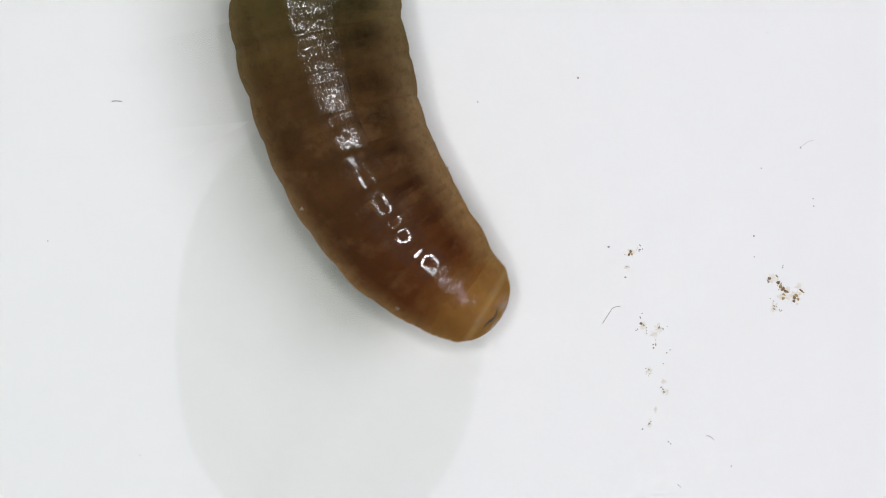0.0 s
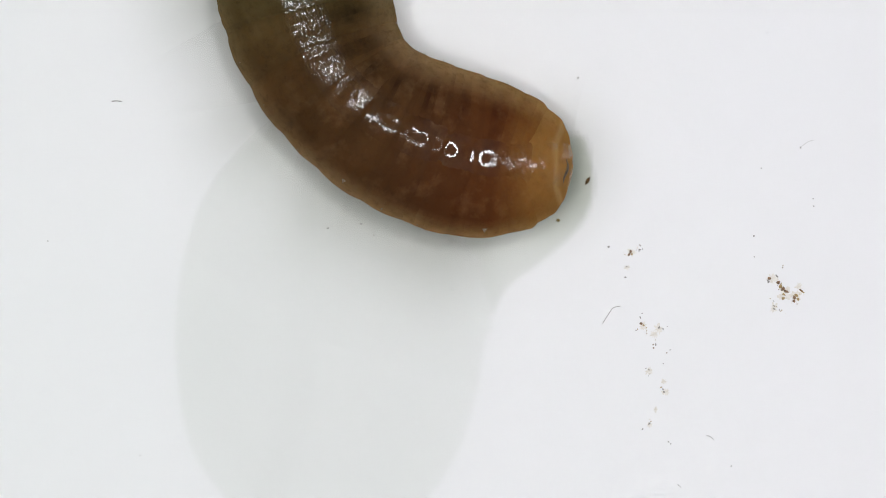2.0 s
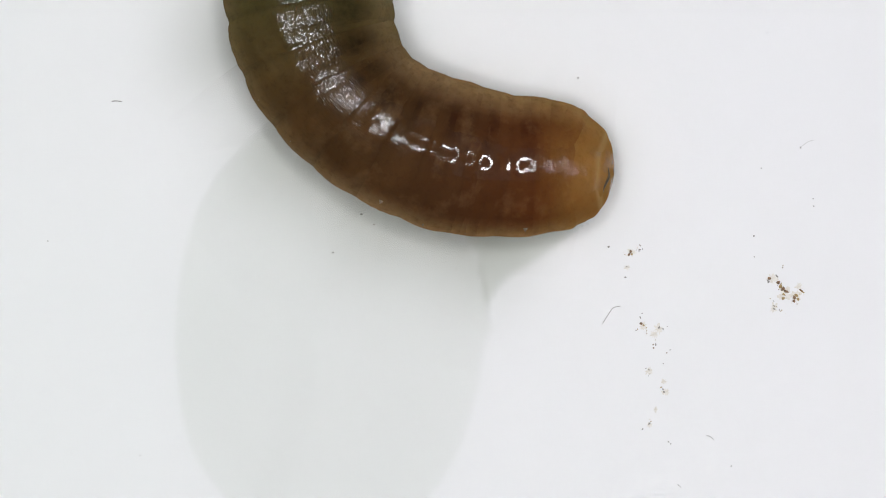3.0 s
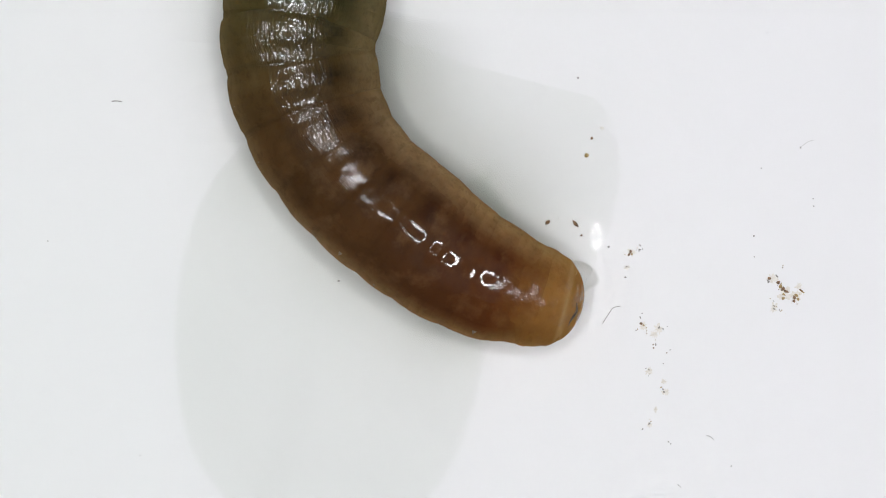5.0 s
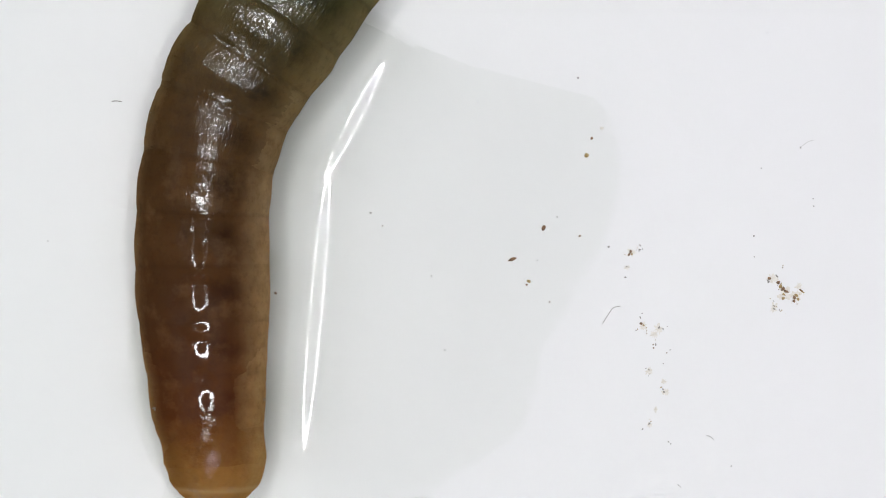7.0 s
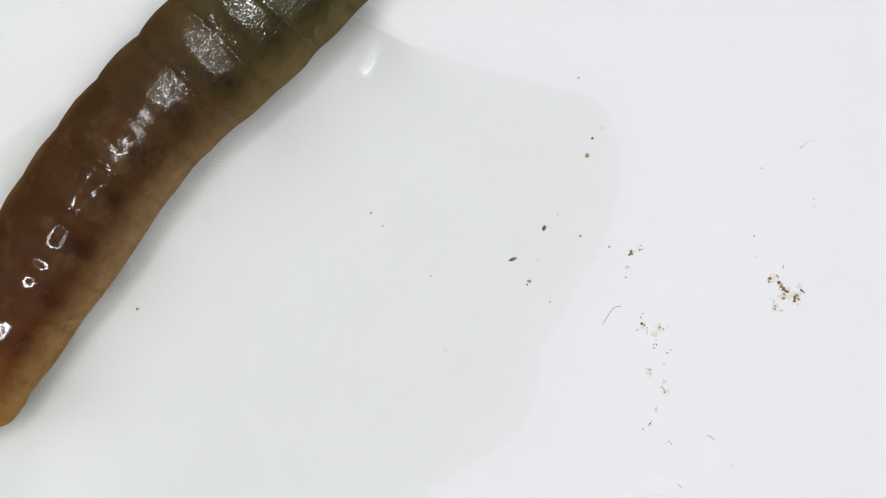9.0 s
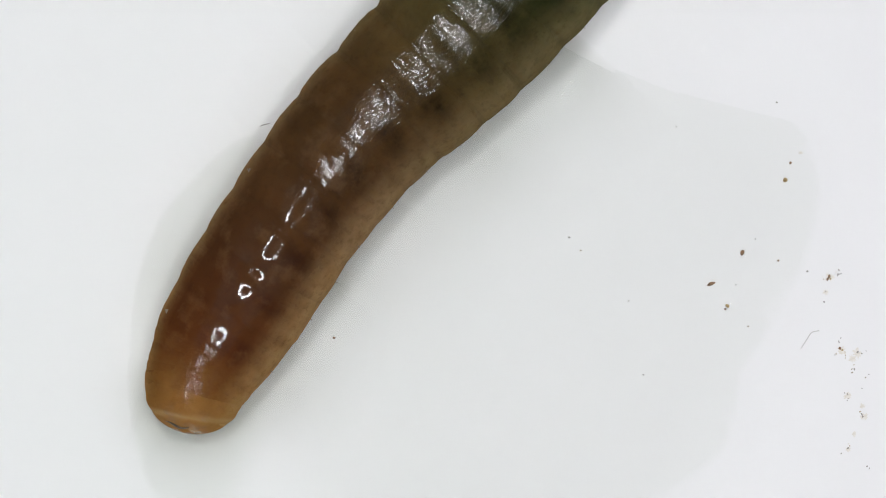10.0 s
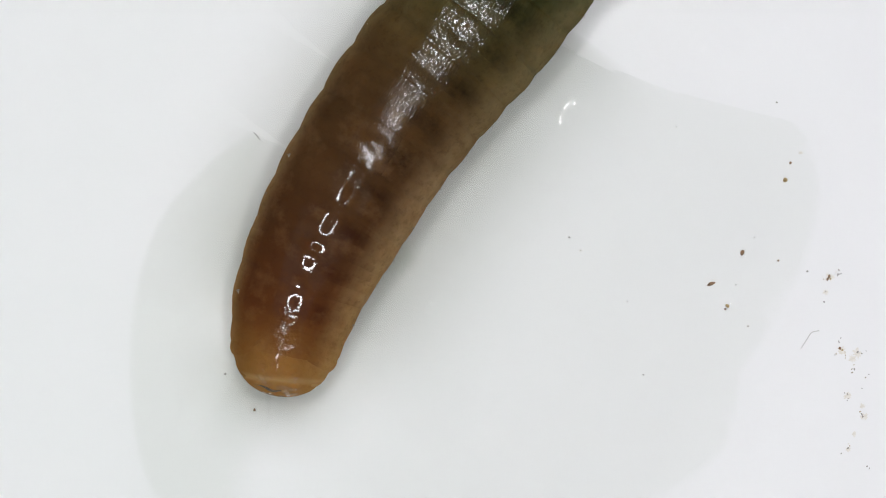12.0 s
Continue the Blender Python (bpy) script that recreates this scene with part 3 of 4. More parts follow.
def pool_strips():
    """The pool before the worm, in pieces round the hub: the body takes them along as it sweeps over them."""
    edge = rounded(POOL_C_EDGE)
    seam = sorted((p.y, p.x) for p in rounded(POOL_A_EDGE) if off_line(p, SEAM) < 9)
    for i in range(8):
        a0 = 57 + 6 * i
        for j in range(8):
            r0 = 190 + 100 * j
            grid = []
            for u in range(11):
                r = r0 + 10 * u
                line = []
                for v in range(9):
                    a = radians(a0 + 0.75 * v)
                    x, y = HUB.x + r * math.cos(a), HUB.y + r * math.sin(a)
                    line.append((max(x, float(np.interp(y, [q[0] for q in seam], [q[1] for q in seam])) - 1.6 * SEAM_WIDE), y))
                grid.append(line)
            flat_grid = np.array([q for line in grid for q in line])
            near = np.interp(flat_grid[:, 1], [q[0] for q in seam], [q[1] for q in seam])
            held = np.stack((np.maximum(flat_grid[:, 0], near + 5), flat_grid[:, 1]), axis=1)
            over = np.full(len(flat_grid), 1e9)
            for (y0, x0), (y1, x1) in zip(seam, seam[1:]):
                along = np.array((x1 - x0, y1 - y0))
                s = np.clip(((flat_grid - (x0, y0)) @ along) / max(along @ along, 1e-9), 0, 1)
                over = np.minimum(over, np.hypot(*(flat_grid - (x0, y0) - s[:, None] * along).T))
            thin = np.where(flat_grid[:, 0] < near, np.clip(1 - over / SEAM_WIDE, 0, 1), 1.0)
            d = pool_depth(held, edge, POOL_C_JOINED, 13) * thin
            d = d.reshape(11, 9)
            if d.max() > 0:
                mid_a, mid_r = a0 + 3, r0 + 50
                c = HUB + Vector((mid_r * math.cos(radians(mid_a)), mid_r * math.sin(radians(mid_a))))
                bm = sheet(grid, d.tolist(), flat(c.x, c.y), 3.2 + 0.005 * len(STRIPS))
                if bm.faces:
                    STRIPS.append((part("slime_patch", bm, POOL, POOL_C), mid_a, mid_r))
                else:
                    bm.free()


def lip_pool():
    """The lip of slime before the head, deepest next to it."""
    edge = rounded([(868, 585), (876, 555), (900, 510), (950, 472), (1005, 425), (1035, 390), (1051, 340), (1046, 280), (1030, 240), (985, 245),
                    (930, 300), (780, 380), (847, 468), (864, 550)])
    joined = [(930, 300), (780, 380), (847, 468), (864, 550), (868, 585)]
    grid = [[(770 + 8 * i, 230 + 8 * j) for i in range(37)] for j in range(47)]
    d = pool_depth([q for line in grid for q in line], edge, joined, 6, 9)
    q = np.array([p for line in grid for p in line])
    d = d * (1.7 + 3.0 * np.exp(-(np.hypot(q[:, 0] - 985, q[:, 1] - 320) / 95) ** 2))
    bm = sheet(grid, d.reshape(47, 37).tolist(), Vector((156 * UNIT, 11 * UNIT, 0)), 5.0)
    return mesh_from("slime_pool", bm, POOL)


HUB = Vector((600, 0))
pool_strips()
POOL_B = tagged(new("slime_pool", lip_pool()), "clear slime lip spread before the worm's head", "slime")

# the film that the sweeping body leaves behind, in patches round the bend of the worm
TRAIL_EDGE = [(20, 480), (23, 525), (27, 560), (31, 588), (36, 612), (42, 640), (48, 662), (53, 684), (60, 718), (63, 782), (67, 834),
              (72, 856), (77, 874), (82, 920), (90, 980), (108, 1050), (120.5, 1050), (121.5, 1000), (122.5, 930), (124.5, 844), (132, 700), (140, 610)]
TRAIL_START = [(60, 48), (92, 36), (130, 31), (230, 27.5), (324, 24), (440, 21.5), (520, 20.5)]
TRAIL = tagged(new("slime_trail"), "thin clear slime film spread behind the sweeping worm", "slime")
PATCHES = []


def trail_patches():
    bounds = [20 + 6.4 * i for i in range(18)]
    index = 0
    for a0, a1 in zip(bounds, bounds[1:]):
        r0 = 40.0
        while True:
            r1 = r0 + 118
            pts = []
            fine = [a0 + (a1 - a0) * i / 6 for i in range(7)]
            top = [float(np.interp(a, [e[0] for e in TRAIL_EDGE], [e[1] for e in TRAIL_EDGE])) for a in fine]
            if r0 >= max(top):
                break

            def spot(r, a):
                a = max(a, float(np.interp(r, [e[0] for e in TRAIL_START], [e[1] for e in TRAIL_START])))
                return HUB + Vector((r * math.cos(radians(a)), r * math.sin(radians(a))))
            inner = [spot(min(r0, h), a) for a, h in zip(fine, top)]
            outer = [spot(min(r1, h), a) for a, h in zip(fine, top)]
            mid_a, mid_r = (a0 + a1) / 2, r0 + 59
            if mid_a > float(np.interp(mid_r, [e[0] for e in TRAIL_START], [e[1] for e in TRAIL_START])) - 4.5:
                bm = bmesh.new()
                z = (1.5 + 0.01 * index) * UNIT
                centre = HUB + Vector((mid_r * math.cos(radians(mid_a)), mid_r * math.sin(radians(mid_a))))
                base = flat(centre.x, centre.y)
                layer = bm.verts.layers.float.new("depth")
                lines = [inner]
                if r0 < min(top) - 34:
                    lines.append([spot(min(r1, h - 18), a) for a, h in zip(fine, top)])
                lines.append(outer)
                made = []
                for line in lines:
                    made.append([])
                    for p, h in zip(line, top):
                        v = bm.verts.new(flat(p.x, p.y) - base + Vector((0, 0, z)))
                        late = math.degrees(math.atan2(p.y - HUB.y, p.x - HUB.x))
                        v[layer] = min(1.0, max(0.0, (h - (p - HUB).length) / 18)) * min(1.0, max(0.0, (124 - late) / 16))
                        made[-1].append(v)
                for va, vb in zip(made, made[1:]):
                    for i in range(6):
                        if (va[i].co - vb[i].co).length > 0.3 * UNIT or (va[i + 1].co - vb[i + 1].co).length > 0.3 * UNIT:
                            bm.faces.new((va[i], va[i + 1], vb[i + 1], vb[i]))
                bmesh.ops.remove_doubles(bm, verts=bm.verts[:], dist=0.05 * UNIT)
                bmesh.ops.recalc_face_normals(bm, faces=bm.faces[:])
                if bm.faces:
                    ob = part("slime_patch", bm, FILM, TRAIL)
                    PATCHES.append((ob, mid_a, mid_r))
                    index += 1
                else:
                    bm.free()
            r0 = r1


trail_patches()


def worm_polar(t, r):
    """The heading from the hub at which the worm's middle lies r steps off, and how far its tip is."""
    spacing, roll, arc, xs, ys, width = BENDS[t]
    d = slid(t) / UNIT
    dx, dy = xs - d.x - HUB.x, ys + d.y - HUB.y
    far = np.hypot(dx, dy)
    stop = int(np.argmin(far))
    dx, dy, far = dx[:stop + 1], dy[:stop + 1], far[:stop + 1]
    tip = float(far.max())
    i = int(np.argmin(np.abs(far - min(r, tip - 115))))
    return math.degrees(math.atan2(dy[i], dx[i])), tip


def patch_rows(a, r):
    rows, left = [], False
    for t in TIMES:
        now, tip = worm_polar(t, r)
        left = left or (t > 3 and now > a - 1 and (r < tip + 20 or t > 6.4))
        ang, rad = (a, r) if left else (now, min(r, tip - 115))
        p = HUB + Vector((rad * math.cos(radians(ang)), rad * math.sin(radians(ang))))
        rows.append((t, Matrix.Translation(flat(p.x, p.y)) @ Matrix.Rotation(-radians(ang - a), 4, "Z")))
    return rows


def strip_rows(a, r):
    rows, taken = [], False
    for t in TIMES:
        now, tip = worm_polar(t, r)
        taken = taken or (t > 3 and now > a - 5 and r < tip - 10)
        ang, rad = (now, min(r, tip - 115)) if taken else (a, r)
        p = HUB + Vector((rad * math.cos(radians(ang)), rad * math.sin(radians(ang))))
        rows.append((t, Matrix.Translation(flat(p.x, p.y)) @ Matrix.Rotation(-radians(ang - a), 4, "Z")))
    return rows


def fold_mesh(side, fall, rich, ends=False):
    """A sheet tinted with the soft shade in the slime at the worm's side, x outward from its middle line; the last one
    ends short towards the rear.
    """
    bm = bmesh.new()
    layer = bm.verts.layers.float.new("depth")
    nx, ny = 18, 24
    grid = []
    for i in range(nx + 1):
        x = 84 + (34 + fall * 2.6) * i / nx
        line = []
        for j in range(ny + 1):
            y = (-172 + 344 * j / ny) if not ends else -34 + 206 * (j / ny) ** 1.6
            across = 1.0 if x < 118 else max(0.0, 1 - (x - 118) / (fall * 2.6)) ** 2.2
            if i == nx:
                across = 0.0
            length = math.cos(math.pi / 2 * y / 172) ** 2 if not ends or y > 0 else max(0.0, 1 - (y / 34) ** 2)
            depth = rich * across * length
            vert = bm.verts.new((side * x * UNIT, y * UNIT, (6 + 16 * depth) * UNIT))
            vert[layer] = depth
            line.append(vert)
        grid.append(line)
    for a, b in zip(grid, grid[1:]):
        for j in range(ny):
            bm.faces.new((a[j], b[j], b[j + 1], a[j + 1]))
    bmesh.ops.recalc_face_normals(bm, faces=bm.faces[:])
    return mesh_from("shade_fold", bm, SLIME_SHADE)


# sheets added to darken the dish softly along the worm's sides
SHADE_AND_LIP = tagged(new("shade_and_lip"), "soft shade along the worm's sides as tinted sheets, and a slime lip", "slime")
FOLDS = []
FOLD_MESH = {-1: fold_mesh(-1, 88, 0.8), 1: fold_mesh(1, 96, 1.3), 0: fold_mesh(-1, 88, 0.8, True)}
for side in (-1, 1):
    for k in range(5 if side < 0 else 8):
        ob = new("shade_fold", FOLD_MESH[side if k or side > 0 else 0])
        ob.parent = SHADE_AND_LIP
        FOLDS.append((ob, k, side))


def tip_fold_mesh():
    """Soft shade and slime before the head as one tinted sheet; the head points to +y."""
    bm = bmesh.new()
    layer = bm.verts.layers.float.new("depth")
    steps, rings = 40, 12
    grid = []
    for i in range(rings + 1):
        r = 46 + 150 * i / rings
        line = []
        for j in range(steps + 1):
            a = math.pi * (-0.08 + 1.16 * j / steps)
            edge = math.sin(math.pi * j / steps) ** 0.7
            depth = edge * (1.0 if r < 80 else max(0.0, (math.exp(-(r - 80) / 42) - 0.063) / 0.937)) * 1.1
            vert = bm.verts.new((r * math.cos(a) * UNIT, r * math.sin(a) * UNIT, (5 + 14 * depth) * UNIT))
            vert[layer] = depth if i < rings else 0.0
            line.append(vert)
        grid.append(line)
    for a, b in zip(grid, grid[1:]):
        for j in range(steps):
            bm.faces.new((a[j], b[j], b[j + 1], a[j + 1]))
    bmesh.ops.recalc_face_normals(bm, faces=bm.faces[:])
    return mesh_from("shade_fold", bm, SLIME_SHADE)


TIP_FOLD = new("shade_fold", tip_fold_mesh())
TIP_FOLD.parent = SHADE_AND_LIP
TIP_TUCK = [(0, 230), (0.5, 190), (1.0, 120), (1.5, 78), (2.0, 74), (2.5, 92), (4.3, 150), (5.0, 230), (7.2, 230), (8.8, 150), (9.5, 102), (9.8, 88), (10.5, 70), (12, 64)]


def tip_rows():
    rows = []
    for t in TIMES:
        back = float(np.interp(t, [e[0] for e in TIP_TUCK], [e[1] for e in TIP_TUCK]))
        x, y, angle, wide = along_worm(t, back)
        rows.append((t, Matrix.Translation(flat(x, y) - slid(t)) @ Matrix.Rotation(angle - math.pi / 2, 4, "Z")))
    return rows


def lip_mesh():
    """A clear flap of slime at the side of the head, thickest at its rim."""
    bm = bmesh.new()
    layer = bm.verts.layers.float.new("depth")
    steps, rings = 28, 8
    grid = []
    for i in range(rings + 1):
        q = i / rings
        line = []
        for j in range(steps):
            a = 2 * math.pi * j / steps
            wave = 1 + 0.08 * math.sin(3 * a + 1) + 0.05 * math.sin(5 * a)
            vert = bm.verts.new((30 * q * wave * math.cos(a) * UNIT, 52 * q * wave * math.sin(a) * UNIT, (22 - 16 * q * q) * UNIT))
            vert[layer] = (0.25 + 0.75 * q ** 3) if i < rings else 0.1
            line.append(vert)
        grid.append(line)
    for a, b in zip(grid, grid[1:]):
        for j in range(steps):
            bm.faces.new((a[j], b[j], b[(j + 1) % steps], a[(j + 1) % steps]))
    bmesh.ops.remove_doubles(bm, verts=bm.verts[:], dist=0.01 * UNIT)
    bmesh.ops.recalc_face_normals(bm, faces=bm.faces[:])
    return mesh_from("slime_lip", bm, SLIME_SHADE)


TIP_LIP = new("slime_lip", lip_mesh())
TIP_LIP.parent = SHADE_AND_LIP
LIP_OUT = [(0, 0, 120), (4.3, 30, 45), (5.0, 52, 38), (5.5, 66, 42), (5.9, 58, 48), (6.3, 0, 120), (12, 0, 120)]


def lip_rows():
    rows = []
    for t in TIMES:
        out, back = (float(np.interp(t, [e[0] for e in LIP_OUT], [e[i] for e in LIP_OUT])) for i in (1, 2))
        x, y, angle, wide = along_worm(t, back)
        turn = angle - math.pi / 2
        p = flat(x, y) - slid(t) - Vector((math.cos(turn), math.sin(turn), 0)) * out * UNIT
        rows.append((t, Matrix.Translation(p) @ Matrix.Rotation(turn, 4, "Z")))
    return rows


def mouth():
    """The dark slit at the tip of the head."""
    head = RINGS[0][0]
    w = HEAD
    bm = bmesh.new()
    rings = []
    n = 12
    for i in range(n + 1):
        q = i / n
        phi = -0.15 + 0.75 * q
        y = 51 + 3 * math.sin(5 * q)
        v = (y + 44) / 110
        r = max(0.0, 1 - max(0, (v - 0.12) / 0.88) ** 2.9) ** 0.5
        c = Vector((r * w / 2 * math.sin(phi), y, r * w * HIGHER * math.cos(phi) - 0.4))
        thick = 2.6 * math.sin(math.pi * min(max(q, 0.04), 0.96)) + 0.3
        rings.append([bm.verts.new((c + Vector((0, thick * math.cos(a), thick * math.sin(a)))) * UNIT) for a in [math.pi / 3 * j for j in range(6)]])
    for a, b in zip(rings, rings[1:]):
        for j in range(6):
            bm.faces.new((a[j], a[(j + 1) % 6], b[(j + 1) % 6], b[j]))
    bm.faces.new(rings[0])
    bm.faces.new(rings[-1])
    bmesh.ops.recalc_face_normals(bm, faces=bm.faces[:])
    return part("mouth", bm, SOIL_BROWN, head, "dark slit")


mouth()

# how far the shade sheets are slid under the body out of sight, on either side
TUCK = {1: [(0, 0), (4.3, 25), (4.6, 40), (5.0, 85), (5.5, 125), (6.5, 138), (9.8, 118), (10.5, 80), (11.0, 66), (12, 58)],
        -1: [(0, 158), (2.5, 158), (4.3, 12), (5.5, 4), (7.2, 0), (9.5, -10), (12, -18)]}


NOTCH = Vector((668, 58))          # where the edge of the wet film meets the worm


def fold_rows(k, side):
    rows = []
    for t in TIMES:
        spacing, roll, arc, xs, ys, width = BENDS[t]
        tuck = float(np.interp(t, [e[0] for e in TUCK[side]], [e[1] for e in TUCK[side]]))
        if side > 0:
            a = spacing * (3 + 2 * k)
            if k > 3 and t < 4.4:             # no shade beside the rear at first
                tuck = 260.0
        else:
            d = slid(t) / UNIT
            a = float(arc[np.argmin(np.hypot(xs - d.x - NOTCH.x, ys + d.y - NOTCH.y))])
            a -= k / 4 * (a - 190)
        x, y, angle, wide = along_worm(t, a)
        turn = angle - math.pi / 2
        p = flat(x, y) - slid(t) + Vector((math.cos(turn), math.sin(turn), 0)) * side * (wide / 2 - 118 - tuck) * UNIT
        rows.append((t, Matrix.Translation(p + Vector((0, 0, 0.02 * k * UNIT))) @ Matrix.Rotation(turn, 4, "Z")))
    return rows


def bead(across, along):
    """A clear swelling of slime that mirrors the ring lamp as a loop of that width and length."""
    rx, ry = across / 0.224, along / 0.224
    h = max(0.5 * (0.18 * rx) ** 2 / rx, 0.5 * (0.18 * ry) ** 2 / ry)
    ax, ay = math.sqrt(2 * rx * h), math.sqrt(2 * ry * h)
    bm = bmesh.new()
    steps, rings = 64, 16
    crown = bm.verts.layers.float.new("depth")      # shine is masked to the crown, so the skirt stays unseen
    middle = bm.verts.new((0, 0, (h + 7) * UNIT))
    middle[crown] = 1.0
    rows = []
    for i in range(1, rings + 1):
        q = i / rings
        rows.append([bm.verts.new((ax * q * math.cos(2 * math.pi * j / steps) * UNIT, ay * q * math.sin(2 * math.pi * j / steps) * UNIT,
                                   (h * (1 - q * q) + 7) * UNIT)) for j in range(steps)])
    for v in (v for row in rows for v in row):
        v[crown] = max(0.0, min(1.0, 3.2 - abs(v.co.x / UNIT / rx) / 0.09))
    for j in range(steps):
        bm.faces.new((middle, rows[0][j], rows[0][(j + 1) % steps]))
    for a, b in zip(rows, rows[1:]):
        for j in range(steps):
            bm.faces.new((a[j], b[j], b[(j + 1) % steps], a[(j + 1) % steps]))
    return mesh_from("slime_bead", bm, DROP if along < 20 else BEAD)


CARRIED = []                      # things that lie on the dish, with their own ways over it: seconds, x, y, turn


def lay(ob, *rows):
    CARRIED.append((ob, rows))
    return ob


def carried_rows(rows):
    ts = sorted({r[0] for r in rows} | {r[0] for r in SLIDE})
    out = []
    for t in ts:
        x, y, a = (float(np.interp(t, [r[0] for r in rows], [r[i] for r in rows])) for i in (1, 2, 3))
        out.append((t, Matrix.Translation(flat(x, y) + slid(t)) @ Matrix.Rotation(radians(a), 4, "Z")))
    return out


# beads are added, placed and sized to fit lamp glints in the camera's view
def slime_bead(across, along, *rows):
    ob = new("slime_bead", bead(across, along))
    tagged(ob, "clear bead of slime added for a glint on the dish", "slime", "beads of slime")
    return lay(ob, *rows)


slime_bead(11, 13, (0, 843, 680, -15), (0.2, 845, 614, 0), (0.5, 850, 573, 0), (2.5, 853, 569, 0), (4.3, 850, 400, 0), (5.0, 720, 430, 0), (6.0, 540, 500, 0), (7.2, 300, 450, 0), (8.8, 60, 450, 0), (12, 239, 357, 0))
slime_bead(13, 32, (0, 700, 380, 0), (0.5, 900, 330, 0), (2.5, 900, 300, 0), (4.3, 1060, 340, 0), (4.6, 1092, 325, 0), (5.0, 1057, 418, 0),
           (5.5, 968, 572, 5), (5.9, 892, 700, 5), (6.0, 870, 738, 5), (6.1, 816, 750, 5), (6.15, 806, 800, 5), (6.2, 790, 960, 5), (6.5, 690, 1180, 5), (12, 690, 1250, 5))
slime_bead(17, 530, (0, 560, 1500, 0), (6.0, 700, 1520, 0), (6.5, 640, 1400, 0), (6.7, 612, 1040, 0), (6.8, 594, 885, -1), (7.0, 556, 586, -5), (7.1, 546, 576, -9.5), (7.2, 507, 574, -12),
           (8.8, 80, 430, -33), (12, 200, 380, -33))
slime_bead(14, 100, (0, 760, 1300, 0), (5.5, 820, 1300, 0), (6.1, 815, 1040, 12), (6.3, 750, 782, 8), (6.4, 720, 783, 5), (6.5, 668, 784, 3), (6.6, 652, 782, 1),
           (6.7, 630, 1040, 0), (12, 600, 1300, 0))
slime_bead(15, 210, (0, 560, -100, 0), (5.5, 520, 200, 0), (6.1, 575, 200, -4), (6.3, 668, 208, -5), (6.5, 650, 222, -10), (6.7, 632, 256, -12), (7.0, 632, 200, -27), (7.1, 640, 184, -27), (7.2, 642, 164, -27),
           (8.8, 420, 60, -40), (12, 420, 60, -40))
slime_bead(13, 38, (0, 560, -60, -25), (7.2, 560, -40, -25), (8.8, 654, 101, -25), (9.5, 652, 108, -25), (10.5, 660, 122, -22), (12, 656, 150, -28))
slime_bead(10, 10, (0, 600, 100, 0), (4.3, 600, 100, 0), (6.0, 560, 200, 0), (6.5, 661, 265, 0), (12, 655, 266, 0))
slime_bead(10, 17, (0, 560, -80, 0), (7.2, 500, -80, 0), (8.8, 200, 270, -30), (10.5, 230, 380, -30), (11.0, 396, 502, -30), (12, 409, 503, -30))


# ---- dirt on the dish ----
def crumb_mesh(seed, size, stretch, material):
    """An uneven grain with broken corners."""
    rng = random.Random(seed)
    bm = bmesh.new()
    bmesh.ops.create_icosphere(bm, subdivisions=2, radius=1)
    off = Vector((rng.random(), rng.random(), rng.random())) * 20
    for v in bm.verts:
        v.co *= 1 + 0.55 * noise.noise(v.co * 1.4 + off)
        v.co = Vector((v.co.x * stretch, v.co.y, v.co.z * 0.7)) * size * 0.50 * UNIT
    low = min(v.co.z for v in bm.verts)
    for v in bm.verts:
        v.co.z -= low * 0.75
    return mesh_from("soil_crumb", bm, material, smooth=seed % 2 == 0)


def smear_mesh(seed, size):
    """A dried stain, thin and ragged."""
    rng = random.Random(seed)
    bm = bmesh.new()
    n = 26
    rim = []
    for i in range(n):
        a = 2 * math.pi * i / n
        r = size * 0.85 * (0.35 + 0.8 * rng.random())
        rim.append(bm.verts.new((r * math.cos(a) * UNIT, r * math.sin(a) * UNIT, 0.3 * UNIT)))
    mid = bm.verts.new((0, 0, 1.0 * UNIT))
    for i in range(n):
        bm.faces.new((mid, rim[i], rim[(i + 1) % n]))
    return mesh_from("stain", bm, PALE)


def crumb_cluster(x, y, label, bits, stains=()):
    """Dirt dried on in one place: bits are (x, y, size, stretch, turn, material)."""
    thing = tagged(new("dirt_clump"), label, "dirt", "dirt on the dish")
    for i, (bx, by, size, stretch, turn, material) in enumerate(bits):
        ob = new("soil_crumb", crumb_mesh(int(bx * 7 + by), size, stretch, material))
        ob.parent = thing
        ob.matrix_basis = Matrix.Translation(flat(bx, by) - flat(x, y)) @ Matrix.Rotation(radians(turn), 4, "Z")
    rng = random.Random(int(x + y))
    for i in range(len(bits)):
        bx, by, size, stretch, turn, material = rng.choice(bits)
        spot = flat(bx + rng.gauss(0, 5), by + rng.gauss(0, 5)) - flat(x, y)
        ob = new("soil_crumb", crumb_mesh(900 + i, rng.uniform(1.2, 2.4), rng.uniform(1, 2), rng.choice((AMBER, DUST, PALE, material))))
        ob.parent = thing
        ob.matrix_basis = Matrix.Translation(spot) @ Matrix.Rotation(rng.uniform(0, 6), 4, "Z")
    for i, (bx, by, size) in enumerate(stains):
        ob = new("stain", smear_mesh(int(bx + by), size))
        ob.parent = thing
        ob.matrix_basis = Matrix.Translation(flat(bx, by) - flat(x, y) + Vector((0, 0, 0.05 * i * UNIT)))
    return lay(thing, (0, x, y, 0), (12, x, y, 0))


def crumb(size, stretch, material, label, *rows):
    ob = new("soil_crumb", crumb_mesh(int(rows[0][1] + rows[-1][2] * 3), size * 1.3, stretch, material))
    tagged(ob, label, "dirt", "loose dirt on the dish")
    return lay(ob, *rows)


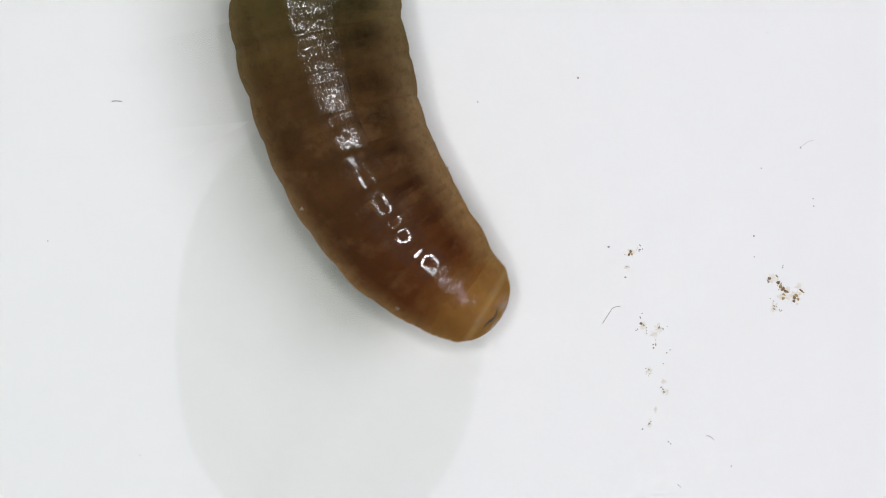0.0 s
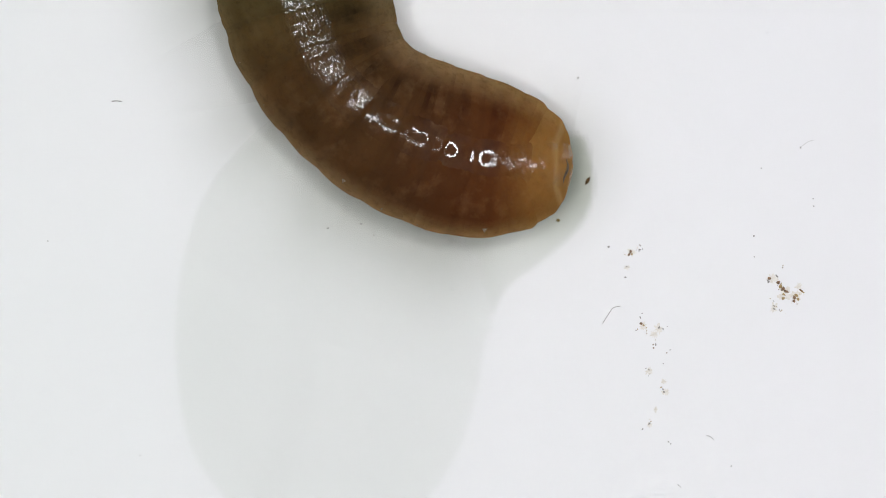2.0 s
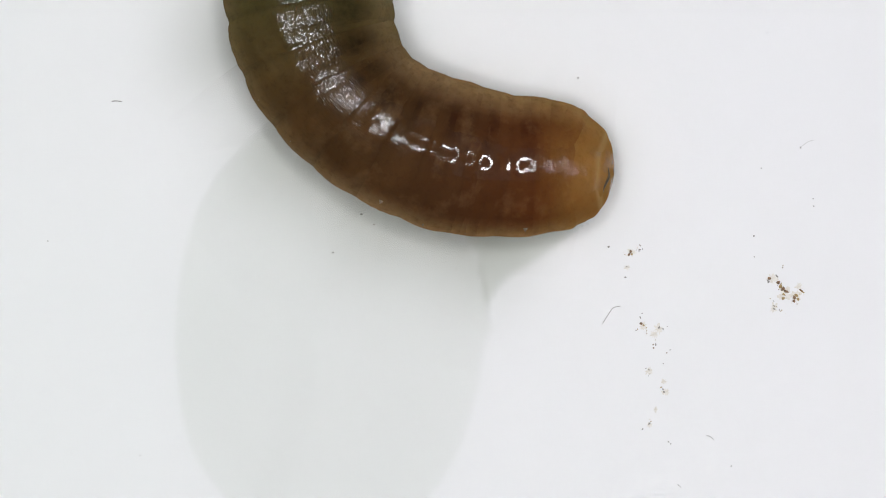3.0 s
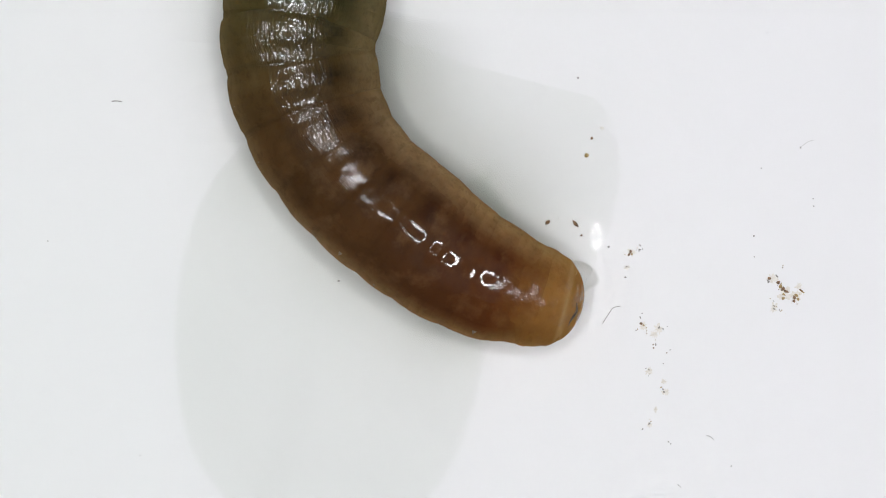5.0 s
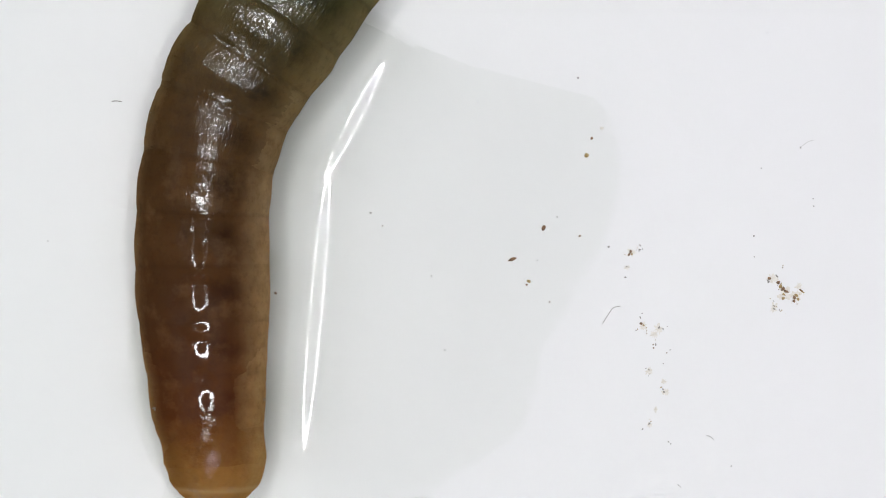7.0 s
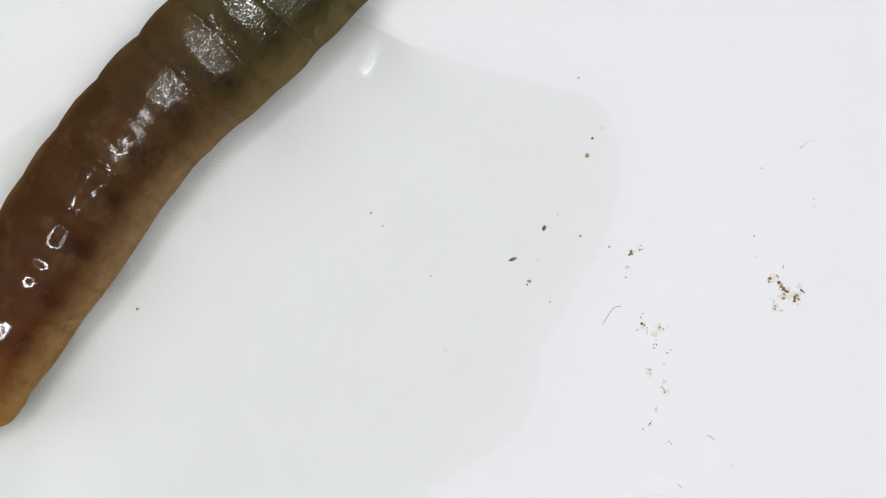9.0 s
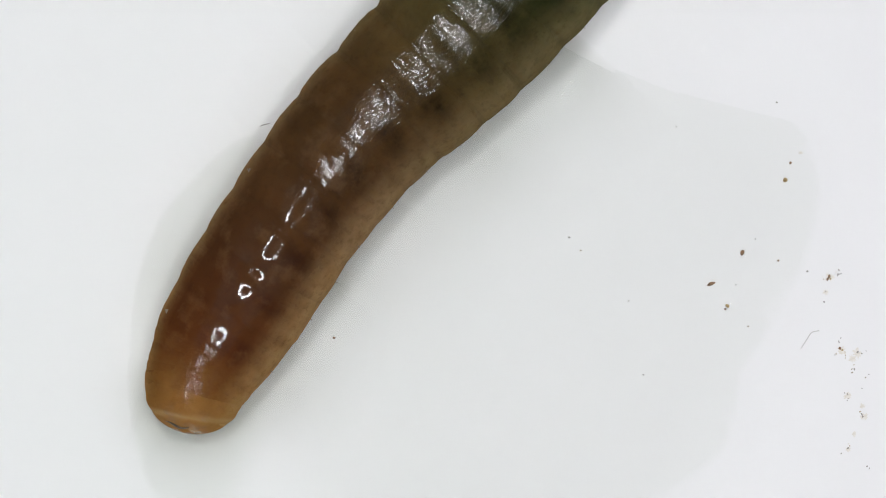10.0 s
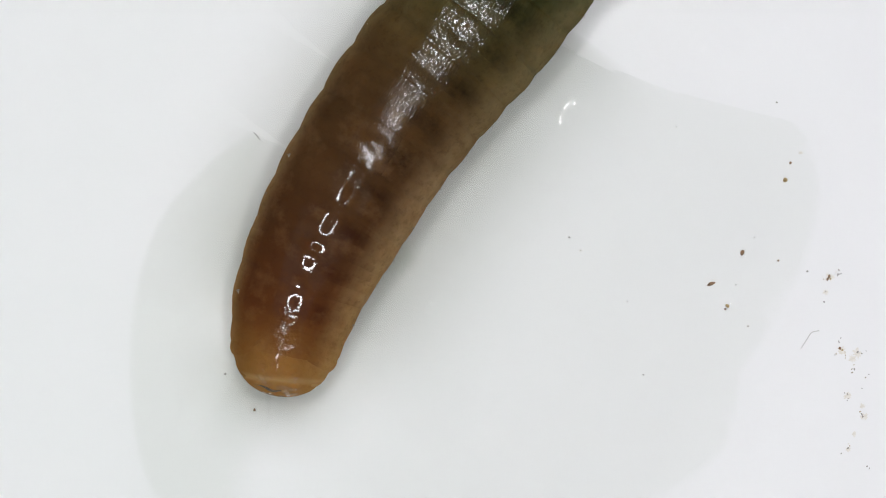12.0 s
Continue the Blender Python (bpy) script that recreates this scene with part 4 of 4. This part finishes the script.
def fibre(points, thick, label, *rows):
    """A short hair lying on the dish, along points relative to its middle."""
    edge = []
    for i in range(len(points) - 1):
        p0, p1, p2, p3 = (Vector(points[min(max(i + d, 0), len(points) - 1)]) for d in (-1, 0, 1, 2))
        edge += [0.5 * ((2 * p1) + (p2 - p0) * u + (2 * p0 - 5 * p1 + 4 * p2 - p3) * u * u + (3 * p1 - p0 - 3 * p2 + p3) * u ** 3) for u in (0, 0.25, 0.5, 0.75)]
    edge.append(Vector(points[-1]))
    bm = bmesh.new()
    rings = []
    for i, p in enumerate(edge):
        d = (edge[min(i + 1, len(edge) - 1)] - edge[max(i - 1, 0)]).normalized()
        side = Vector((-d.y, d.x))
        rings.append([bm.verts.new(((p.x + side.x * 0.55 * thick * math.cos(a)) * UNIT, -(p.y + side.y * 0.55 * thick * math.cos(a)) * UNIT, (thick + 1 + thick * math.sin(a)) * UNIT))
                      for a in [math.pi / 3 * j for j in range(6)]])
    for a, b in zip(rings, rings[1:]):
        for j in range(6):
            bm.faces.new((a[j], a[(j + 1) % 6], b[(j + 1) % 6], b[j]))
    bm.faces.new(rings[0])
    bm.faces.new(rings[-1])
    bmesh.ops.recalc_face_normals(bm, faces=bm.faces[:])
    ob = new("hair", mesh_from("hair", bm, HAIR if len(points) != 3 or thick < 1.5 else DUST))
    tagged(ob, label, "hair")
    return lay(ob, *rows)


def still(x, y, turn=0):
    return (0, x, y, turn), (12, x, y, turn)


crumb_cluster(1390, 512, "brown and amber crumbs dried on the white dish", [
    (1361, 493, 6, 1.0, 60, CRUMB), (1360, 499, 4, 1.4, 90, DUST), (1375, 489, 3, 2.2, -40, DUST), (1377, 500, 6, 1.1, 20, CRUMB),
    (1381, 507, 6, 1.3, 50, AMBER), (1385, 512, 6, 1.4, 40, CRUMB), (1391, 516, 5, 2.0, -15, CRUMB), (1387, 521, 4, 1.2, 0, AMBER),
    (1386, 528, 5, 1.2, 30, AMBER), (1405, 527, 6, 1.0, 0, CRUMB), (1409, 523, 5, 1.6, -40, AMBER), (1412, 530, 4, 1.5, -60, AMBER),
    (1405, 533, 5, 1.0, 0, CRUMB), (1418, 515, 4, 1.9, -35, CRUMB), (1422, 518, 3, 1.3, -20, AMBER), (1370, 547, 3, 1.6, -45, DUST),
    (1371, 542, 2.5, 1.0, 0, CRUMB), (1385, 474, 2.4, 1.0, 0, CRUMB), (1363, 529, 1.8, 1.0, 0, AMBER), (1381, 551, 1.8, 1.0, 0, AMBER)],
    [(1367, 493, 12), (1388, 520, 16), (1408, 524, 15), (1370, 545, 11), (1414, 508, 9)])
crumb_cluster(1118, 446, "small brown crumb with a faint stain on the dish", [
    (1116, 446, 4.5, 1.3, 65, CRUMB), (1113, 451, 4, 1.4, 70, CRUMB), (1118, 450, 3.5, 1.2, 60, AMBER), (1132, 442, 2.5, 1.9, -10, DUST),
    (1137, 441, 1.8, 1.6, 0, DUST), (1132, 434, 1.8, 1.0, 0, CRUMB), (1109, 472, 1.6, 1.4, 50, DUST)], [(1117, 448, 10), (1110, 474, 7)])
crumb_cluster(1140, 572, "black and grey specks with a faint stain on the dish", [
    (1135, 573, 4.6, 1.1, -70, CRUMB), (1133, 562, 2.2, 2.0, -70, DUST), (1139, 576, 3.4, 1.0, 0, AMBER), (1144, 580, 1.8, 1.0, 0, AMBER),
    (1166, 580, 3.0, 1.6, 40, DUST), (1126, 585, 1.6, 1.8, 0, DUST), (1181, 578, 1.8, 1.0, 0, DUST), (1155, 593, 2.0, 2.2, 15, PALE)],
    [(1139, 577, 9), (1166, 583, 12), (1158, 592, 10)])
crumb_cluster(1160, 650, "faint row of grey dust specks on the dish", [
    (1156, 610, 2.5, 1.0, 40, CRUMB), (1180, 625, 2.4, 1.0, 0, CRUMB), (1174, 644, 1.8, 1.0, 0, DUST), (1143, 652, 1.7, 1.0, 0, DUST),
    (1149, 655, 1.9, 1.2, 70, DUST), (1150, 662, 1.7, 1.0, 0, DUST), (1175, 676, 2.4, 1.2, 90, PALE), (1175, 694, 3.0, 1.3, -60, DUST)],
    [(1178, 694, 9), (1175, 676, 7), (1148, 657, 9)])
crumb_cluster(1165, 765, "few grey dust flecks on the white dish", [
    (1149, 750, 2.6, 1.7, 40, DUST), (1152, 746, 1.8, 1.2, 60, AMBER), (1183, 782, 2.4, 1.2, 20, DUST)], [(1150, 752, 7), (1160, 725, 6)])
for x, y, size in ((1077, 437, 2.6), (1023, 138, 2.2), (845, 181, 2.0), (1347, 298, 1.6), (1334, 418, 2.2), (1335, 455, 1.4), (1294, 825, 1.6),
                   (1417, 262, 1.7), (1439, 352, 1.6), (1440, 365, 1.7), (85, 427, 1.5), (248, 806, 1.4), (1358, 58, 1.4)):
    crumb(size, 1.1, DUST, "tiny dark dust speck dried on the dish", *still(x, y))
fibre([(-15, 18), (-4, 1), (4, -10), (17, -13)], 1.1, "thin grey curved hair on the white dish", *still(1081, 555))
fibre([(-6, -3), (1, -1), (7, 5)], 1.2, "short pale grey hair on the dish", *still(1256, 774))
fibre([(-3, -3), (3, 3)], 1.1, "tiny pale hair on the dish", *still(1202, 860))
fibre([(-14, 4), (-6, 0), (0, -5), (12, -9)], 0.6, "faint pale fibre on the dish", *still(1428, 257))
fibre([(-9, 0), (-2, -1), (9, 0)], 1.5, "short dark hair dragged through the slime", (0, 207, 180, 0), (7.2, 207, 180, 0), (8.8, 140, 175, 35),
      (9.5, 132, 173, 40), (9.8, 124, 174, 35), (10.5, 102, 195, -35), (11.0, 96, 201, 85), (11.5, 99, 199, 60), (12, 103, 198, -50))

# grains brought along by the worm and dropped in its slime
crumb(6.0, 1.0, AMBER, "round amber sand grain in the slime film", (0, 760, 440, 0), (0.5, 950, 330, 0), (2.5, 960, 320, 0), (4.3, 1060, 262, 0), (4.6, 1042, 276, 0), (5.0, 1038, 275, 0), (12, 1038, 275, 0))
crumb(3.4, 1.2, CRUMB, "small brown grain in the slime film", (0, 740, 430, 0), (0.5, 930, 320, 0), (2.5, 950, 290, 0), (4.3, 1050, 239, 0), (4.6, 1045, 245, 0), (5.0, 1047, 245, 60), (12, 1047, 245, 60))
crumb(4.2, 1.2, PALE, "pale sand grain in the slime film", (0, 740, 400, 0), (0.5, 930, 300, 0), (2.5, 950, 270, 0), (4.3, 1063, 225, 0), (4.6, 1065, 227, 0), (12, 1065, 227, 0))
crumb(5.4, 1.3, CRUMB, "brown soil grain in the slime film", (0, 780, 450, 0), (0.5, 960, 340, 0), (2.5, 980, 330, 0), (4.3, 1020, 300, 0), (4.6, 1000, 350, 0), (5.0, 969, 394, 30), (5.5, 962, 404, 60), (12, 962, 404, 60))
crumb(4.6, 2.5, CRUMB, "long dark brown splinter in the slime", (0, 780, 480, 60), (0.5, 980, 350, 60), (1.0, 1000, 330, 60), (1.5, 1039, 318, 75), (2.0, 1040, 320, 60), (2.5, 1010, 330, 60),
      (4.3, 1060, 350, 100), (4.6, 1061, 357, 105), (5.0, 1018, 396, 130), (5.5, 911, 462, 65), (6.0, 907, 459, 20), (12, 907, 459, 20))
crumb(4.6, 1.2, AMBER, "amber soil grain in the slime film", (0, 790, 500, 0), (0.5, 960, 370, 0), (1.0, 975, 375, 0), (1.5, 989, 391, 30), (2.0, 988, 390, 30), (2.5, 985, 395, 0), (4.3, 1000, 400, 0), (5.0, 940, 500, 0), (5.5, 936, 498, 0), (12, 936, 498, 0))
crumb(2.6, 1.2, CRUMB, "small black grain in the slime film", (0, 790, 490, 0), (0.5, 960, 360, 0), (4.3, 1000, 380, 0), (5.0, 935, 510, 0), (5.5, 932, 504, 0), (12, 932, 504, 0))
crumb(2.6, 1.2, CRUMB, "dark speck in the slime film", (0, 800, 480, 0), (2.5, 980, 340, 0), (4.3, 1040, 360, 0), (4.6, 1035, 400, 0), (5.0, 1029, 417, 0), (5.5, 1026, 418, 0), (12, 1026, 418, 0))
crumb(2.0, 1.2, CRUMB, "dark speck in the slime film", (0, 800, 480, 0), (2.5, 980, 340, 0), (4.6, 1010, 430, 0), (5.0, 990, 520, 0), (5.5, 973, 535, 0), (12, 972, 534, 0))
crumb(1.8, 1.0, DUST, "tiny grey speck in the slime film", (0, 780, 440, 0), (2.5, 960, 320, 0), (4.6, 1000, 380, 0), (5.0, 988, 386, 0), (12, 984, 377, 0))
crumb(1.8, 1.0, DUST, "tiny grey speck in the slime film", (0, 780, 450, 0), (2.5, 960, 330, 0), (4.6, 980, 420, 0), (5.0, 930, 480, 0), (5.5, 951, 461, 0), (12, 951, 461, 0))
crumb(2.4, 1.5, DUST, "dark speck drifting in the slime", (0, 640, 440, 0), (0.5, 635, 400, 0), (2.5, 640, 394, 0), (4.3, 640, 330, 0), (6.0, 663, 372, 0), (6.5, 656, 377, 0), (12, 656, 377, 0))
crumb(2.0, 1.2, CRUMB, "dark speck drifting in the slime", (0, 660, 460, 0), (0.5, 659, 420, 0), (2.5, 662, 414, 0), (4.3, 660, 340, 0), (6.0, 640, 400, 0), (6.5, 677, 400, 0), (12, 676, 400, 0))
crumb(2.0, 1.2, DUST, "dark speck drifting in the slime", (0, 760, 500, 0), (0.5, 790, 420, 0), (1.0, 806, 520, 0), (1.5, 790, 527, 0), (2.0, 801, 513, 0), (2.5, 808, 498, 0), (4.3, 800, 430, 0), (5.5, 700, 460, 0), (6.0, 764, 488, 0), (12, 759, 490, 0))
crumb(2.2, 1.2, DUST, "pale grey speck in the slime film", (0, 700, 400, 0), (2.5, 800, 330, 0), (5.5, 760, 600, 0), (6.0, 700, 640, 0), (6.5, 787, 620, 0), (12, 787, 620, 0))
crumb(3.8, 1.1, CRUMB, "black soil speck carried beside the worm", (0, 600, 300, 0), (4.3, 700, 330, 0), (5.5, 640, 520, 0), (6.0, 600, 560, 0), (6.5, 573, 558, 0), (7.0, 488, 519, 0), (7.2, 435, 507, 0),
      (8.8, 249, 542, 0), (9.0, 242, 547, 20), (9.5, 236, 549, 0), (9.8, 238, 551, 0), (10.5, 243, 565, 40), (10.9, 241, 645, 60), (11.0, 187, 705, 90), (11.5, 120, 700, 90), (12, 99, 682, 100))
crumb(2.6, 1.4, DUST, "grey speck drifting beside the worm's head", (0, 560, 300, 0), (5.5, 600, 500, 0), (8.8, 0, 500, 0), (10.5, 20, 520, 0), (11.0, 16, 539, 0), (12, 47, 619, 0))

# small beads added as the bright glints beside the grains
for x, y, start in ((1047, 276, 4.6), (968, 407, 5.2), (918, 456, 5.6), (941, 497, 5.4)):
    slime_bead(5, 5, (0, 700, 380, 0), (0.5, 900, 320, 0), (2.5, 920, 300, 0), (4.3, 980, 350, 0), (start, x, y, 0), (12, x, y, 0))

# two still beads added as faint glints
slime_bead(4, 11, *still(894, 42, 8))
slime_bead(4, 4, *still(907, 24))

# how the pools are dragged along
lay(POOL_A, *[(t, 784 + x, 441 + y, 0) for t, x, y in ((0, 0, 0), (5.5, 0, 0), (6.5, -15, 0), (7.2, -125, 0), (8.8, -432, 5), (12, -432, 5))])
lay(POOL_B, (0, 690, 370, 68), (0.2, 850, 365, 40), (0.5, 940, 430, 0), (2.7, 940, 430, 0), (4.3, 880, 350, -70), (5.0, 800, 450, -95), (5.5, 690, 480, -108),
    (6.5, 450, 500, -140), (7.2, 290, 500, -150), (8.8, 60, 430, -185), (12, 239, 357, -185))


def motions():
    dish_rows = [(t, Matrix.Translation(slid(t))) for t, a, b in SLIDE]
    for thing in (DISH, WORM, TRAIL, SHADE_AND_LIP, POOL_C):
        walk(thing, dish_rows)
    for ob, k, flank in RINGS:
        walk(ob, [(t, ring_pose(t, k, flank)) for t in TIMES])
    for ob, a, r in STRIPS:
        walk(ob, strip_rows(a, r))
    for ob, a, r in PATCHES:
        walk(ob, patch_rows(a, r))
    for ob, k, side in FOLDS:
        walk(ob, fold_rows(k, side))
    walk(TIP_FOLD, tip_rows())
    walk(TIP_LIP, lip_rows())
    for ob, rows in CARRIED:
        walk(ob, carried_rows(rows))


motions()
